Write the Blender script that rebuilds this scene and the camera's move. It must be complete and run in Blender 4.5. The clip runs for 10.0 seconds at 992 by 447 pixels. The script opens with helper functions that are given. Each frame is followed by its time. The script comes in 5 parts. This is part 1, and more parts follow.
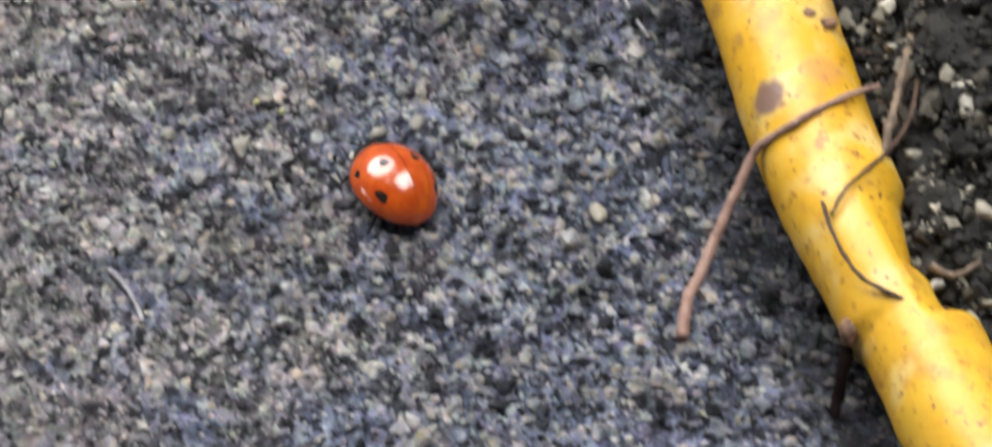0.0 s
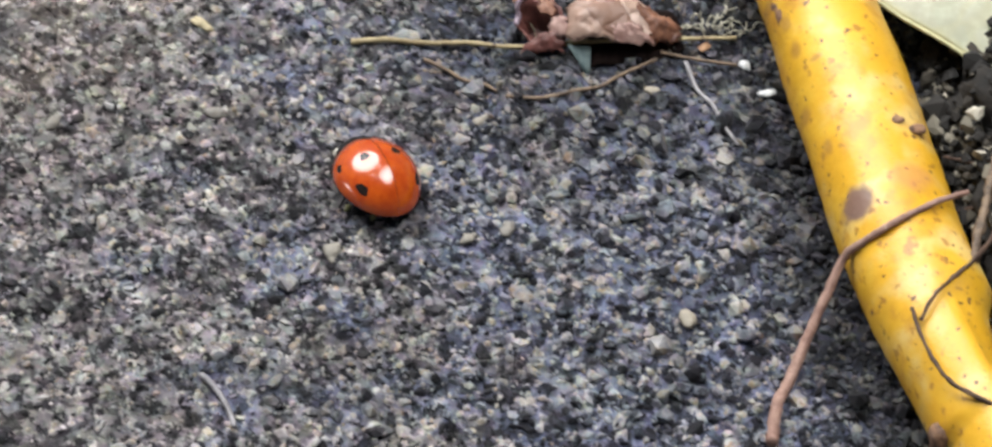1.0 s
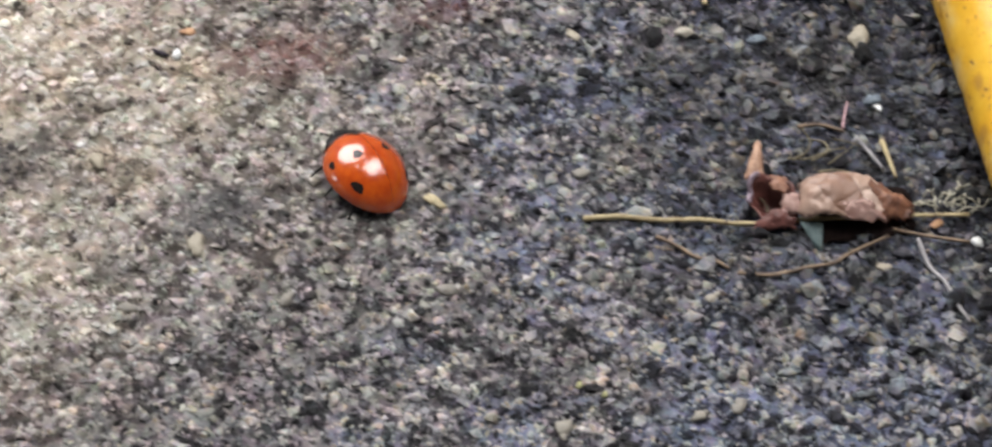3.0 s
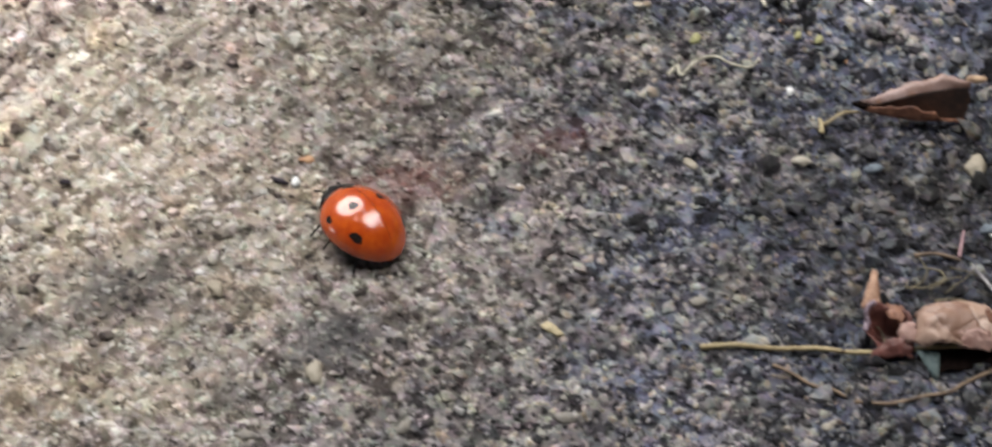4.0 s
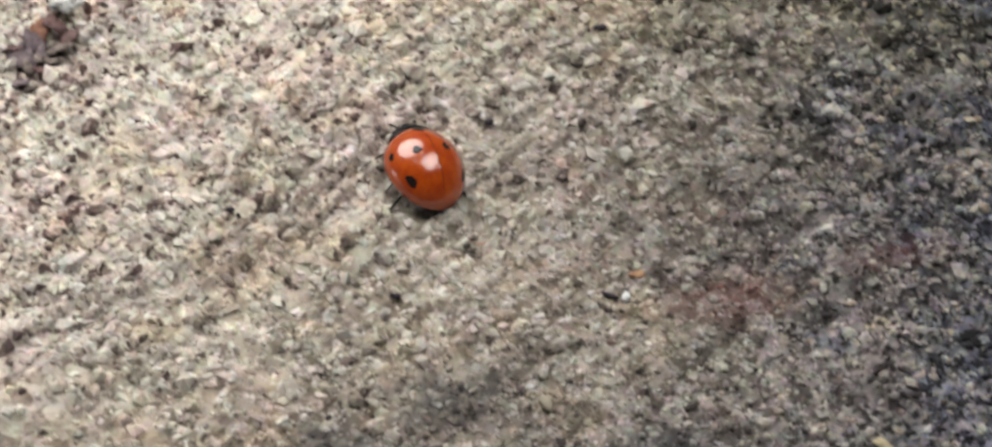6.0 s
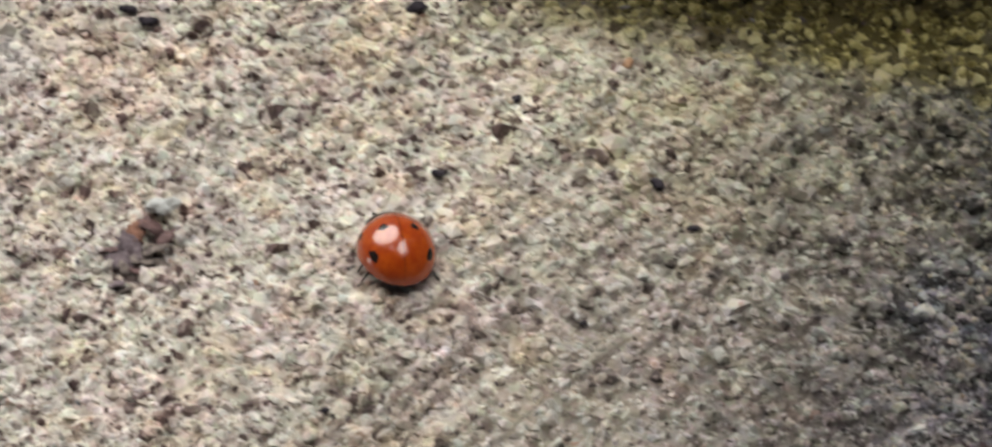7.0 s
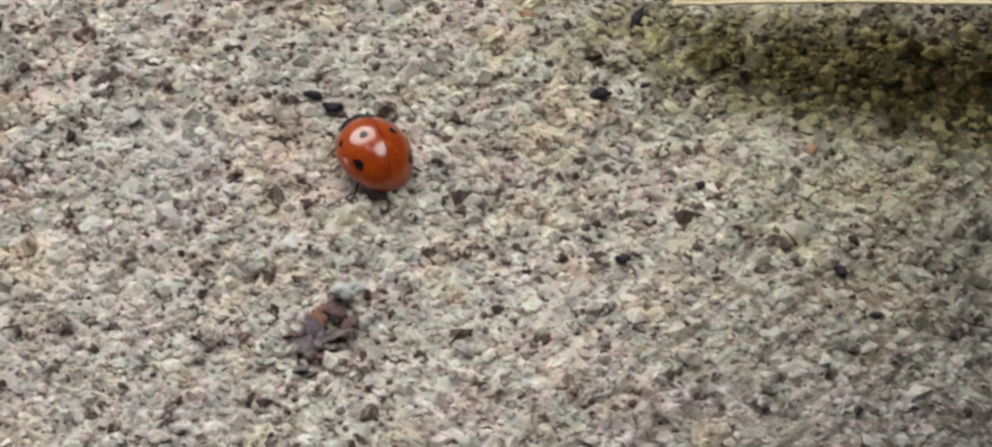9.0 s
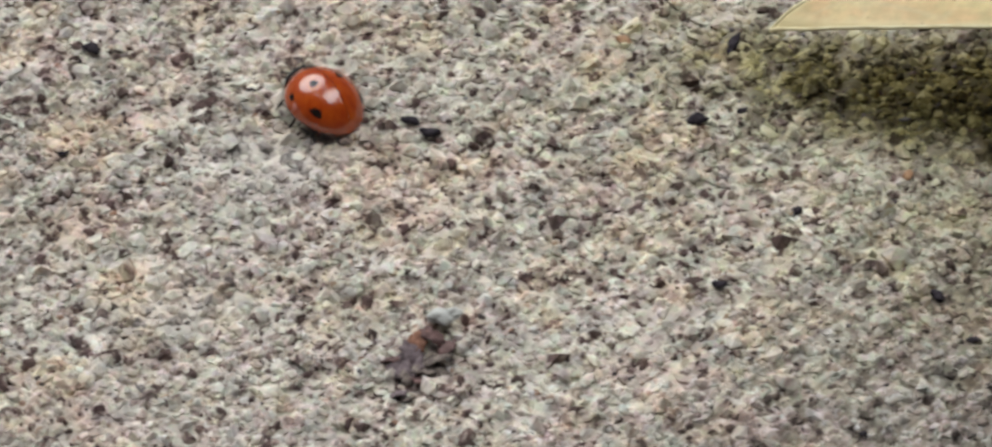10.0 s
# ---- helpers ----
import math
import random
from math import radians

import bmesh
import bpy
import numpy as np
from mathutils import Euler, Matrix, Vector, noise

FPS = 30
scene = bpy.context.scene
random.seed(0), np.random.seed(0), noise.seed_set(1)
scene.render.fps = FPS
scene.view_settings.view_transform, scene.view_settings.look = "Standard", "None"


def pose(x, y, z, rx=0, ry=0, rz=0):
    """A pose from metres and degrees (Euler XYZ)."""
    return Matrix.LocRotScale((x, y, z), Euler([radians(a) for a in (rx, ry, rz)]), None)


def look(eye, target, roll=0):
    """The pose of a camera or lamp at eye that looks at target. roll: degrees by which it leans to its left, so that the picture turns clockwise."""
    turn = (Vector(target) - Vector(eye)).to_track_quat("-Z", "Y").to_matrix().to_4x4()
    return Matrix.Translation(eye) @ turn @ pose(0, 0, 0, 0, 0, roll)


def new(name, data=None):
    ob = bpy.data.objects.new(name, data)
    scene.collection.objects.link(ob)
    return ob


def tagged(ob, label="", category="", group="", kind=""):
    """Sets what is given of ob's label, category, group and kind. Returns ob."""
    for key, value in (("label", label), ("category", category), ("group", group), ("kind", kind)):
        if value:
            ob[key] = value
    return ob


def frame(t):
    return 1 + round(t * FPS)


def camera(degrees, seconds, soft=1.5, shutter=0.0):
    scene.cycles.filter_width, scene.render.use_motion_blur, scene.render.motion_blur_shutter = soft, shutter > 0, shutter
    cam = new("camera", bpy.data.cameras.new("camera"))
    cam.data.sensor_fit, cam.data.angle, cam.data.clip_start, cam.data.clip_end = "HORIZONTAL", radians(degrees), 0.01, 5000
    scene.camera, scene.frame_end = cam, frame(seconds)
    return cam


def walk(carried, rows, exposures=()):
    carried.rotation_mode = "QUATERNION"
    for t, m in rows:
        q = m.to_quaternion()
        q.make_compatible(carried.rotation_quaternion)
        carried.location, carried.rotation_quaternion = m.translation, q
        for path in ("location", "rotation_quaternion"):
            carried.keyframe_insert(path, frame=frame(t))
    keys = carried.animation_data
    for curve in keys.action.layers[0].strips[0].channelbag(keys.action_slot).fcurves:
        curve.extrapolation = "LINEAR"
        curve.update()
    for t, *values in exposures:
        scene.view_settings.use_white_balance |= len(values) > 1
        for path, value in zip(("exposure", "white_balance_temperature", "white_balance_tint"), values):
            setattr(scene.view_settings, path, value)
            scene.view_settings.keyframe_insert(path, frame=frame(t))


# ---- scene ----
cam = camera(7.6, 10.0, soft=2.5, shutter=0.6)
PATH = [
    (0, pose(0.00179, -0.33164, 0.36931, 38.6689, -3.1037, -2.9855)),
    (0.1, pose(0.00136, -0.33189, 0.36912, 38.9311, -3.1001, -2.9638)),
    (0.2, pose(0.00097, -0.33239, 0.36903, 39.2928, -3.0584, -3.0413)),
    (0.3, pose(0.00050, -0.33299, 0.36906, 39.4689, -3.1323, -2.8912)),
    (0.5, pose(-0.00025, -0.33403, 0.36878, 39.6469, -3.0518, -2.9387)),
    (1, pose(-0.00004, -0.33422, 0.36971, 39.6760, -2.7446, -2.6480)),
    (1.5, pose(0.00073, -0.33456, 0.37103, 40.4064, -2.5254, -2.4648)),
    (2, pose(0.00079, -0.33340, 0.37040, 40.5995, -2.1966, -2.1687)),
    (2.2, pose(0.00079, -0.33346, 0.37038, 40.6748, -2.0275, -2.0426)),
    (3.3, pose(0.00264, -0.33390, 0.37151, 41.0269, -0.9598, -1.0783)),
    (3.5, pose(0.00289, -0.33393, 0.37219, 41.2055, -0.8636, -0.9108)),
    (4, pose(0.00215, -0.33426, 0.37242, 41.7561, -0.5782, -0.6495)),
    (4.5, pose(-0.00164, -0.33497, 0.37239, 41.9621, -0.4203, -0.4093)),
    (5, pose(-0.00354, -0.33470, 0.37305, 42.0357, -0.0372, 0.2230)),
    (5.2, pose(-0.00355, -0.33426, 0.37187, 42.1846, 0.1414, 0.4364)),
    (6.3, pose(-0.00094, -0.33394, 0.37134, 43.1236, 1.1078, 0.9691)),
    (6.5, pose(-0.00135, -0.33444, 0.37176, 43.5369, 1.2237, 0.9880)),
    (7, pose(0.00014, -0.33512, 0.37265, 44.2450, 1.5884, 1.4574)),
    (7.5, pose(-0.00004, -0.33681, 0.37240, 44.4572, 1.8380, 1.8169)),
    (8, pose(-0.00038, -0.33544, 0.37233, 44.4311, 1.9959, 1.9660)),
    (8.5, pose(-0.00038, -0.33639, 0.37318, 44.8254, 2.2345, 2.2293)),
    (9, pose(-0.00049, -0.33619, 0.37350, 44.9583, 2.4180, 2.5117)),
    (9.5, pose(-0.00130, -0.33593, 0.37501, 45.0205, 2.6166, 2.6630)),
    (10, pose(-0.00113, -0.33689, 0.37424, 45.1700, 2.9022, 2.9756)),
]
walk(cam, PATH, exposures=[(0, 0.86, 6300, 9), (2.0, 0.8, 6350, 10), (3.5, 0.62, 6480, 11), (5.0, 0.22, 6600, 10), (6.5, 0.0, 6620, 9), (8.0, -0.28, 6430, 8), (10, -0.34, 6290, 7)])

# ---- world and sun: a veiled sun behind thin cloud, broken cloud over the rest ----
SUN_EL, SUN_AZ = 48.0, 124.0     # degrees; azimuth counted from +x towards +y
world = bpy.data.worlds.new("cloudy_sky")
scene.world = world
world.use_nodes = True


def build_sky():
    wn, wl = world.node_tree.nodes, world.node_tree.links

    def node(kind, **values):
        k = wn.new(kind)
        for key, value in values.items():
            k.inputs[key].default_value = value
        return k

    def ramp_of(value, lo, hi):
        k = node("ShaderNodeMapRange", **{"From Min": lo, "From Max": hi})
        k.interpolation_type = "SMOOTHSTEP"
        wl.new(value, k.inputs["Value"])
        return k.outputs[0]

    def times(p, q):
        k = wn.new("ShaderNodeMath")
        k.operation = "MULTIPLY"
        for i, v in enumerate((p, q)):
            if hasattr(v, "is_linked"):
                wl.new(v, k.inputs[i])
            else:
                k.inputs[i].default_value = v
        return k.outputs[0]
    sky = wn.new("ShaderNodeTexSky")
    sky.sky_type, sky.sun_disc = "NISHITA", False
    sky.sun_elevation, sky.sun_rotation = radians(SUN_EL), radians(90 - SUN_AZ)
    sky.air_density, sky.dust_density = 1.0, 3.0
    pale = node("ShaderNodeHueSaturation", Saturation=0.45)
    wl.new(sky.outputs[0], pale.inputs["Color"])
    # noise cloud, seeded so an added, unseen bright patch sits near the zenith
    tc = wn.new("ShaderNodeTexCoord")
    cloud = node("ShaderNodeTexNoise", Scale=CLOUD_SCALE, Detail=3.0, Roughness=0.5)
    cloud.noise_dimensions = "4D"
    cloud.inputs["W"].default_value = CLOUD_SEED
    wl.new(tc.outputs["Generated"], cloud.inputs["Vector"])
    glow = node("ShaderNodeBackground", Color=(1.0, 0.98, 0.95, 1.0))
    wl.new(times(ramp_of(cloud.outputs[0], 0.635, 0.672), CLOUD), glow.inputs["Strength"])
    back = wn["Background"]
    wl.new(pale.outputs[0], back.inputs["Color"])
    back.inputs["Strength"].default_value = SKY
    add = wn.new("ShaderNodeAddShader")
    wl.new(back.outputs[0], add.inputs[0])
    wl.new(glow.outputs[0], add.inputs[1])
    wl.new(add.outputs[0], wn["World Output"].inputs["Surface"])


# CLOUD_SEED puts the bright patch where the wing case's second highlight mirrors it
SKY, CLOUD, CLOUD_SCALE, CLOUD_SEED = 0.02, 7.5, 1.4, 57.54
build_sky()
sun_data = bpy.data.lights.new("sun", "SUN")
sun_data.energy, sun_data.angle, sun_data.color = 2.85, radians(43), (1.0, 0.97, 0.93)
sun = new("sun", sun_data)
sun_dir = Vector((math.cos(radians(SUN_AZ)) * math.cos(radians(SUN_EL)), math.sin(radians(SUN_AZ)) * math.cos(radians(SUN_EL)), math.sin(radians(SUN_EL))))
sun.matrix_world = look(sun_dir * 3, (0, 0, 0))

MM = 0.001


# ---- node helpers ----
class Nodes:
    """A short hand for node materials; places are in millimetres."""

    def __init__(self, name, world_place=False):
        self.mat = bpy.data.materials.new(name)
        self.mat.use_nodes = True
        self.n, self.l = self.mat.node_tree.nodes, self.mat.node_tree.links
        self.bsdf = self.n["Principled BSDF"]
        tc = self.n.new("ShaderNodeTexCoord")
        place = self.n.new("ShaderNodeNewGeometry").outputs["Position"] if world_place else tc.outputs["Object"]
        self.p = self.vec("SCALE", place, scale=1000.0)

    def put(self, socket, value):
        if hasattr(value, "is_linked"):
            self.l.new(value, socket)
        else:
            socket.default_value = value

    def vec(self, op, a, b=None, scale=None):
        k = self.n.new("ShaderNodeVectorMath")
        k.operation = op
        self.put(k.inputs[0], a)
        if b is not None:
            self.put(k.inputs[1], b)
        if scale is not None:
            self.put(k.inputs["Scale"], scale)
        return k.outputs["Value"] if op in ("LENGTH", "DISTANCE", "DOT_PRODUCT") else k.outputs[0]

    def math(self, op, a, b=0.0, clamp=False):
        k = self.n.new("ShaderNodeMath")
        k.operation, k.use_clamp = op, clamp
        self.put(k.inputs[0], a)
        self.put(k.inputs[1], b)
        return k.outputs[0]

    def step(self, v, lo, hi, a=0.0, b=1.0):
        k = self.n.new("ShaderNodeMapRange")
        k.interpolation_type = "SMOOTHSTEP"
        self.put(k.inputs["Value"], v)
        for s, x in (("From Min", lo), ("From Max", hi), ("To Min", a), ("To Max", b)):
            k.inputs[s].default_value = x
        return k.outputs[0]

    def noise(self, size, detail=3.0, rough=0.55, p=None, seed=0.0, out=0):
        k = self.n.new("ShaderNodeTexNoise")
        k.noise_dimensions = "4D"
        self.put(k.inputs["Vector"], p if p is not None else self.p)
        k.inputs["W"].default_value = seed
        k.inputs["Scale"].default_value = 1.0 / size
        k.inputs["Detail"].default_value, k.inputs["Roughness"].default_value = detail, rough
        return k.outputs[out]

    def voronoi(self, size, p=None, out=0, feature="F1"):
        k = self.n.new("ShaderNodeTexVoronoi")
        k.feature = feature
        self.put(k.inputs["Vector"], p if p is not None else self.p)
        k.inputs["Scale"].default_value = 1.0 / size
        return k.outputs[out]

    def mix(self, f, a, b, blend="MIX"):
        k = self.n.new("ShaderNodeMix")
        k.data_type, k.blend_type = "RGBA", blend
        self.put(k.inputs["Factor"], f)
        for s, v in ((k.inputs[6], a), (k.inputs[7], b)):
            self.put(s, (*v, 1.0) if isinstance(v, tuple) and len(v) == 3 else v)
        return k.outputs[2]

    def ramp(self, f, stops, constant=False):
        k = self.n.new("ShaderNodeValToRGB")
        if constant:
            k.color_ramp.interpolation = "CONSTANT"
        el = k.color_ramp.elements
        while len(el) < len(stops):
            el.new(0.5)
        for e, (x, c) in zip(el, stops):
            e.position, e.color = x, (*c, 1.0)
        self.put(k.inputs[0], f)
        return k.outputs[0]

    def random(self, what="island"):
        if what == "island":
            return self.n.new("ShaderNodeNewGeometry").outputs["Random Per Island"]
        return self.n.new("ShaderNodeObjectInfo").outputs["Random"]

    def attribute(self, name):
        k = self.n.new("ShaderNodeAttribute")
        k.attribute_name = name
        return k.outputs["Fac"]

    def split(self, v):
        k = self.n.new("ShaderNodeSeparateXYZ")
        self.put(k.inputs[0], v)
        return k.outputs

    def spot(self, x, y, rx, ry, turn=0.0, soft=0.5, wobble=None):
        """1 inside an ellipse on the ground, 0 outside; wobble shifts its edge."""
        k = self.n.new("ShaderNodeMapping")
        k.vector_type = "TEXTURE"
        self.put(k.inputs[0], self.p)
        k.inputs["Location"].default_value = (x, y, 0)
        k.inputs["Rotation"].default_value = (0, 0, radians(turn))
        k.inputs["Scale"].default_value = (rx, ry, 1000.0)
        d = self.vec("LENGTH", k.outputs[0])
        if wobble is not None:
            d = self.math("ADD", d, wobble)
        return self.step(d, 1.0 + soft, 1.0 - soft)

    def finish(self, colour, rough=0.7, bump=None, height=0.0001, strength=1.0, **more):
        b = self.bsdf
        self.put(b.inputs["Base Color"], (*colour, 1.0) if isinstance(colour, tuple) else colour)
        self.put(b.inputs["Roughness"], rough)
        for key, value in more.items():
            self.put(b.inputs[key.replace("_", " ")], value)
        if bump is not None:
            k = self.n.new("ShaderNodeBump")
            k.inputs["Distance"].default_value, k.inputs["Strength"].default_value = height, strength
            self.l.new(bump, k.inputs["Height"])
            self.l.new(k.outputs[0], b.inputs["Normal"])
        return self.mat


# ---- materials ----
def concrete_zones(k):
    """Where the slab is dirty, damp, stained, or mossy with painted leaf shade: masks shared by the slab and its sand.
    """
    x, y, _ = k.split(k.p)
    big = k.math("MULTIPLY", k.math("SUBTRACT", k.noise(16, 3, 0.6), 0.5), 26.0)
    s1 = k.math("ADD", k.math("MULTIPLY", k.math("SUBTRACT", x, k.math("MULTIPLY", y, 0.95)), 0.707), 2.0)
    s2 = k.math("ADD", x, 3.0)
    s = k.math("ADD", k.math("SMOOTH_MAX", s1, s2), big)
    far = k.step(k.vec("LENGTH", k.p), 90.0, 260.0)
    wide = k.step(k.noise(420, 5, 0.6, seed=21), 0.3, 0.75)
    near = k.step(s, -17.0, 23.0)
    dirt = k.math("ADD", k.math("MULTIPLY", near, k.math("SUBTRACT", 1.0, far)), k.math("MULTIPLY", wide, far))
    fine = k.math("MULTIPLY", k.math("SUBTRACT", k.noise(3.2, 4, 0.6, seed=3), 0.5), 1.6)
    patch = k.math("MULTIPLY", k.math("SUBTRACT", k.noise(5.5, 4, 0.65, seed=12), 0.5), 140.0)
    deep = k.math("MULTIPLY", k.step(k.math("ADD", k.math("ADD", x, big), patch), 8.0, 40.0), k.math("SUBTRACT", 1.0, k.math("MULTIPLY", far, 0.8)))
    wob = fine
    # moss tint, with the golden leaf's shadow painted into the same mask
    moss_shade = k.math("MAXIMUM", k.math("MULTIPLY", k.spot(0.0, 49.6, 27, 6.2, -12, 0.55, wob), 1.0), k.math("MULTIPLY", k.spot(9, 44.5, 24, 15, -20, 0.8, wob), 0.22))
    red = k.math("MAXIMUM", k.spot(3.5, 1.6, 4.0, 2.0, 5, 0.7, wob), k.math("MULTIPLY", k.spot(14, 5.5, 3.5, 1.4, 10, 0.7, wob), 0.6))
    soot = k.math("MAXIMUM", k.spot(-14.8, -7.6, 5.0, 2.8, 0, 0.7, wob), k.math("MAXIMUM", k.spot(-0.7, -12.2, 3.6, 2.4, 10, 0.6, wob), k.spot(-22, -11, 3, 2, 0, 0.6, wob)))
    chalk = k.math("MAXIMUM", k.spot(-56.4, 44.4, 5, 3, 20, 0.7, wob), k.spot(-62, 30, 4, 2.5, 20, 0.7, wob))
    return dirt, deep, moss_shade, red, soot, chalk, fine


def concrete_tint(k, light, dark, deepest):
    dirt, deep, moss_shade, red, soot, chalk, fine = concrete_zones(k)
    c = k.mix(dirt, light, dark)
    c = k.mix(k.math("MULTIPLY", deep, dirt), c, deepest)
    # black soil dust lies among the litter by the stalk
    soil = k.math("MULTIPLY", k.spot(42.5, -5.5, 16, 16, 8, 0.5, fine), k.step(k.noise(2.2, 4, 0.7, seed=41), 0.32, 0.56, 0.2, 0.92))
    # a nearly black band follows the stalk
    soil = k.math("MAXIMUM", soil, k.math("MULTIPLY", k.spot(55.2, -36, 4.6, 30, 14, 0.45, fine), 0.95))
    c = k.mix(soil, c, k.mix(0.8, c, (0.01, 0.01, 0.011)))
    # uneven film of dirt, darker and lighter patches a few millimetres wide
    film = k.step(k.noise(3.0, 4, 0.7, seed=14), 0.32, 0.68, 0.52, 1.36)
    film = k.math("ADD", k.math("MULTIPLY", film, dirt), k.math("MULTIPLY", k.math("SUBTRACT", 1.0, dirt), k.step(k.noise(1.7, 3, 0.6, seed=15), 0.34, 0.66, 0.78, 1.16)))
    grey = k.n.new("ShaderNodeCombineXYZ")
    for i in range(3):
        k.put(grey.inputs[i], film)
    c = k.mix(1.0, c, grey.outputs[0], "MULTIPLY")
    # dirt held in the slanting broom lines of the finish
    x, y, _ = k.split(k.p)
    lane = k.n.new("ShaderNodeCombineXYZ")
    bend = k.math("MULTIPLY", k.math("SUBTRACT", k.noise(9, 2, 0.5, seed=18), 0.5), 2.4)
    k.put(lane.inputs[0], k.math("ADD", k.math("SUBTRACT", k.math("MULTIPLY", y, 0.68), k.math("MULTIPLY", x, 0.73)), bend))
    k.put(lane.inputs[1], k.math("MULTIPLY", k.math("ADD", k.math("MULTIPLY", x, 0.68), k.math("MULTIPLY", y, 0.73)), 0.07))
    side = k.math("SUBTRACT", x, y)
    held = k.math("ADD", k.step(side, 16.0, -4.0, 0.0, 0.3), k.math("MULTIPLY", k.step(side, -66.0, -34.0), k.step(side, 16.0, -4.0, 0.0, 0.34)))
    groove = k.math("MULTIPLY", k.step(k.noise(1.15, 3, 0.6, lane.outputs[0], seed=19), 0.5, 0.34), held)
    c = k.mix(groove, c, k.mix(1.0, c, (0.3, 0.27, 0.25), "MULTIPLY"))
    # each chip has a hue of its own
    hue = k.mix(1.0, k.voronoi(0.6, k.vec("ADD", k.p, k.vec("SCALE", k.noise(0.5, 3, 0.65, out=1), scale=0.8)), out=1), (1.9, 1.9, 1.9), "MULTIPLY")
    c = k.mix(k.math("ADD", k.math("MULTIPLY", dirt, 0.03), 0.05), c, k.mix(1.0, c, hue, "MULTIPLY"))
    # slow drifts of warm and pinkish dust
    clean = k.math("SUBTRACT", 1.0, dirt)
    for seed, size, hue in ((31, 7.0, (1.08, 0.97, 0.84)), (32, 5.0, (1.06, 0.95, 0.99)), (33, 6.0, (1.0, 0.96, 1.0)), (34, 4.0, (1.1, 1.0, 0.84))):
        c = k.mix(k.math("MULTIPLY", k.step(k.noise(size, 3, 0.55, seed=seed), 0.5, 0.66), k.math("ADD", k.math("MULTIPLY", clean, 0.3), 0.24)), c, k.mix(1.0, c, hue, "MULTIPLY"))
    c = k.mix(clean, c, k.mix(1.0, c, (0.98, 1.0, 1.0), "MULTIPLY"))
    # a thin yellow-green film of algae towards the moss
    algae = k.math("MULTIPLY", k.spot(6, 43, 36, 17, -14, 0.9, fine), k.step(k.noise(2.6, 4, 0.65, seed=71), 0.3, 0.7, 0.25, 0.85))
    c = k.mix(algae, c, k.mix(1.0, c, (0.95, 1.0, 0.82), "MULTIPLY"))
    return c, moss_shade, red, soot, chalk, dirt


def chips(k):
    """A random value for each irregular chip, about half a millimetre wide."""
    bend = k.vec("SCALE", k.vec("SUBTRACT", k.noise(0.75, 3, 0.65, out=1), (0.5, 0.5, 0.5)), scale=1.3)
    coarse = k.split(k.voronoi(0.9, k.vec("ADD", k.p, bend), out=1))[0]
    small = k.split(k.voronoi(0.5, k.vec("ADD", k.p, bend), out=1))[1]
    return k.math("ADD", k.math("MULTIPLY", coarse, 0.66), k.math("MULTIPLY", small, 0.34))


def eroded(k):
    """1 where the clean slab is eroded to a rough pale crust."""
    x, y, _ = k.split(k.p)
    far = k.step(k.vec("LENGTH", k.p), 90.0, 200.0)
    wide = k.step(k.noise(300, 4, 0.6, seed=51), 0.35, 0.65, 0.1, 0.8)
    here = k.step(k.math("SUBTRACT", y, x), 20.0, 60.0)
    return k.math("ADD", k.math("MULTIPLY", here, k.math("SUBTRACT", 1.0, far)), k.math("MULTIPLY", wide, far))


def slab_material():
    k = Nodes("weathered_concrete", True)
    v = k.math("ADD", k.math("MULTIPLY", k.noise(1.0, 5, 0.7, seed=1), 0.7), k.math("MULTIPLY", k.noise(0.35, 4, 0.7, seed=16), 0.3))
    v = k.math("ADD", k.math("MULTIPLY", v, 0.55), k.math("MULTIPLY", k.step(chips(k), 0.15, 0.85, 0.26, 0.76), 0.45))
    light = k.ramp(v, [(0.36, (0.123, 0.099, 0.079)), (0.48, (0.264, 0.227, 0.185)), (0.66, (0.440, 0.396, 0.339))])
    crust = k.ramp(v, [(0.34, (0.185, 0.135, 0.122)), (0.42, (0.37, 0.317, 0.28)), (0.52, (0.57, 0.517, 0.456)), (0.7, (0.66, 0.615, 0.555))])
    light = k.mix(eroded(k), light, crust)
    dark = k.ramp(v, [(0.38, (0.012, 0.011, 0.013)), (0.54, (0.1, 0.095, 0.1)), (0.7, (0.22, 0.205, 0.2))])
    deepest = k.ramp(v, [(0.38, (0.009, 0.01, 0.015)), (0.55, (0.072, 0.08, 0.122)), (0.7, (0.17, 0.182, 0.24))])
    c, moss_shade, red, soot, chalk, dirt = concrete_tint(k, light, dark, deepest)
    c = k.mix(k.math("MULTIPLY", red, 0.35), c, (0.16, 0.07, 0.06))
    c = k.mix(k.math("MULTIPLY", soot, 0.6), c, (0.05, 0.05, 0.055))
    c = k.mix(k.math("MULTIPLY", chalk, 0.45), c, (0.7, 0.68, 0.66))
    # dark olive: moss and the leaf's shade in one colour
    c = k.mix(k.math("MULTIPLY", moss_shade, 0.88), c, (0.07, 0.056, 0.014))
    return k.finish(c, 0.9, k.noise(0.35, 4, 0.7, seed=5), 0.00012, 0.8, Specular_IOR_Level=0.15)


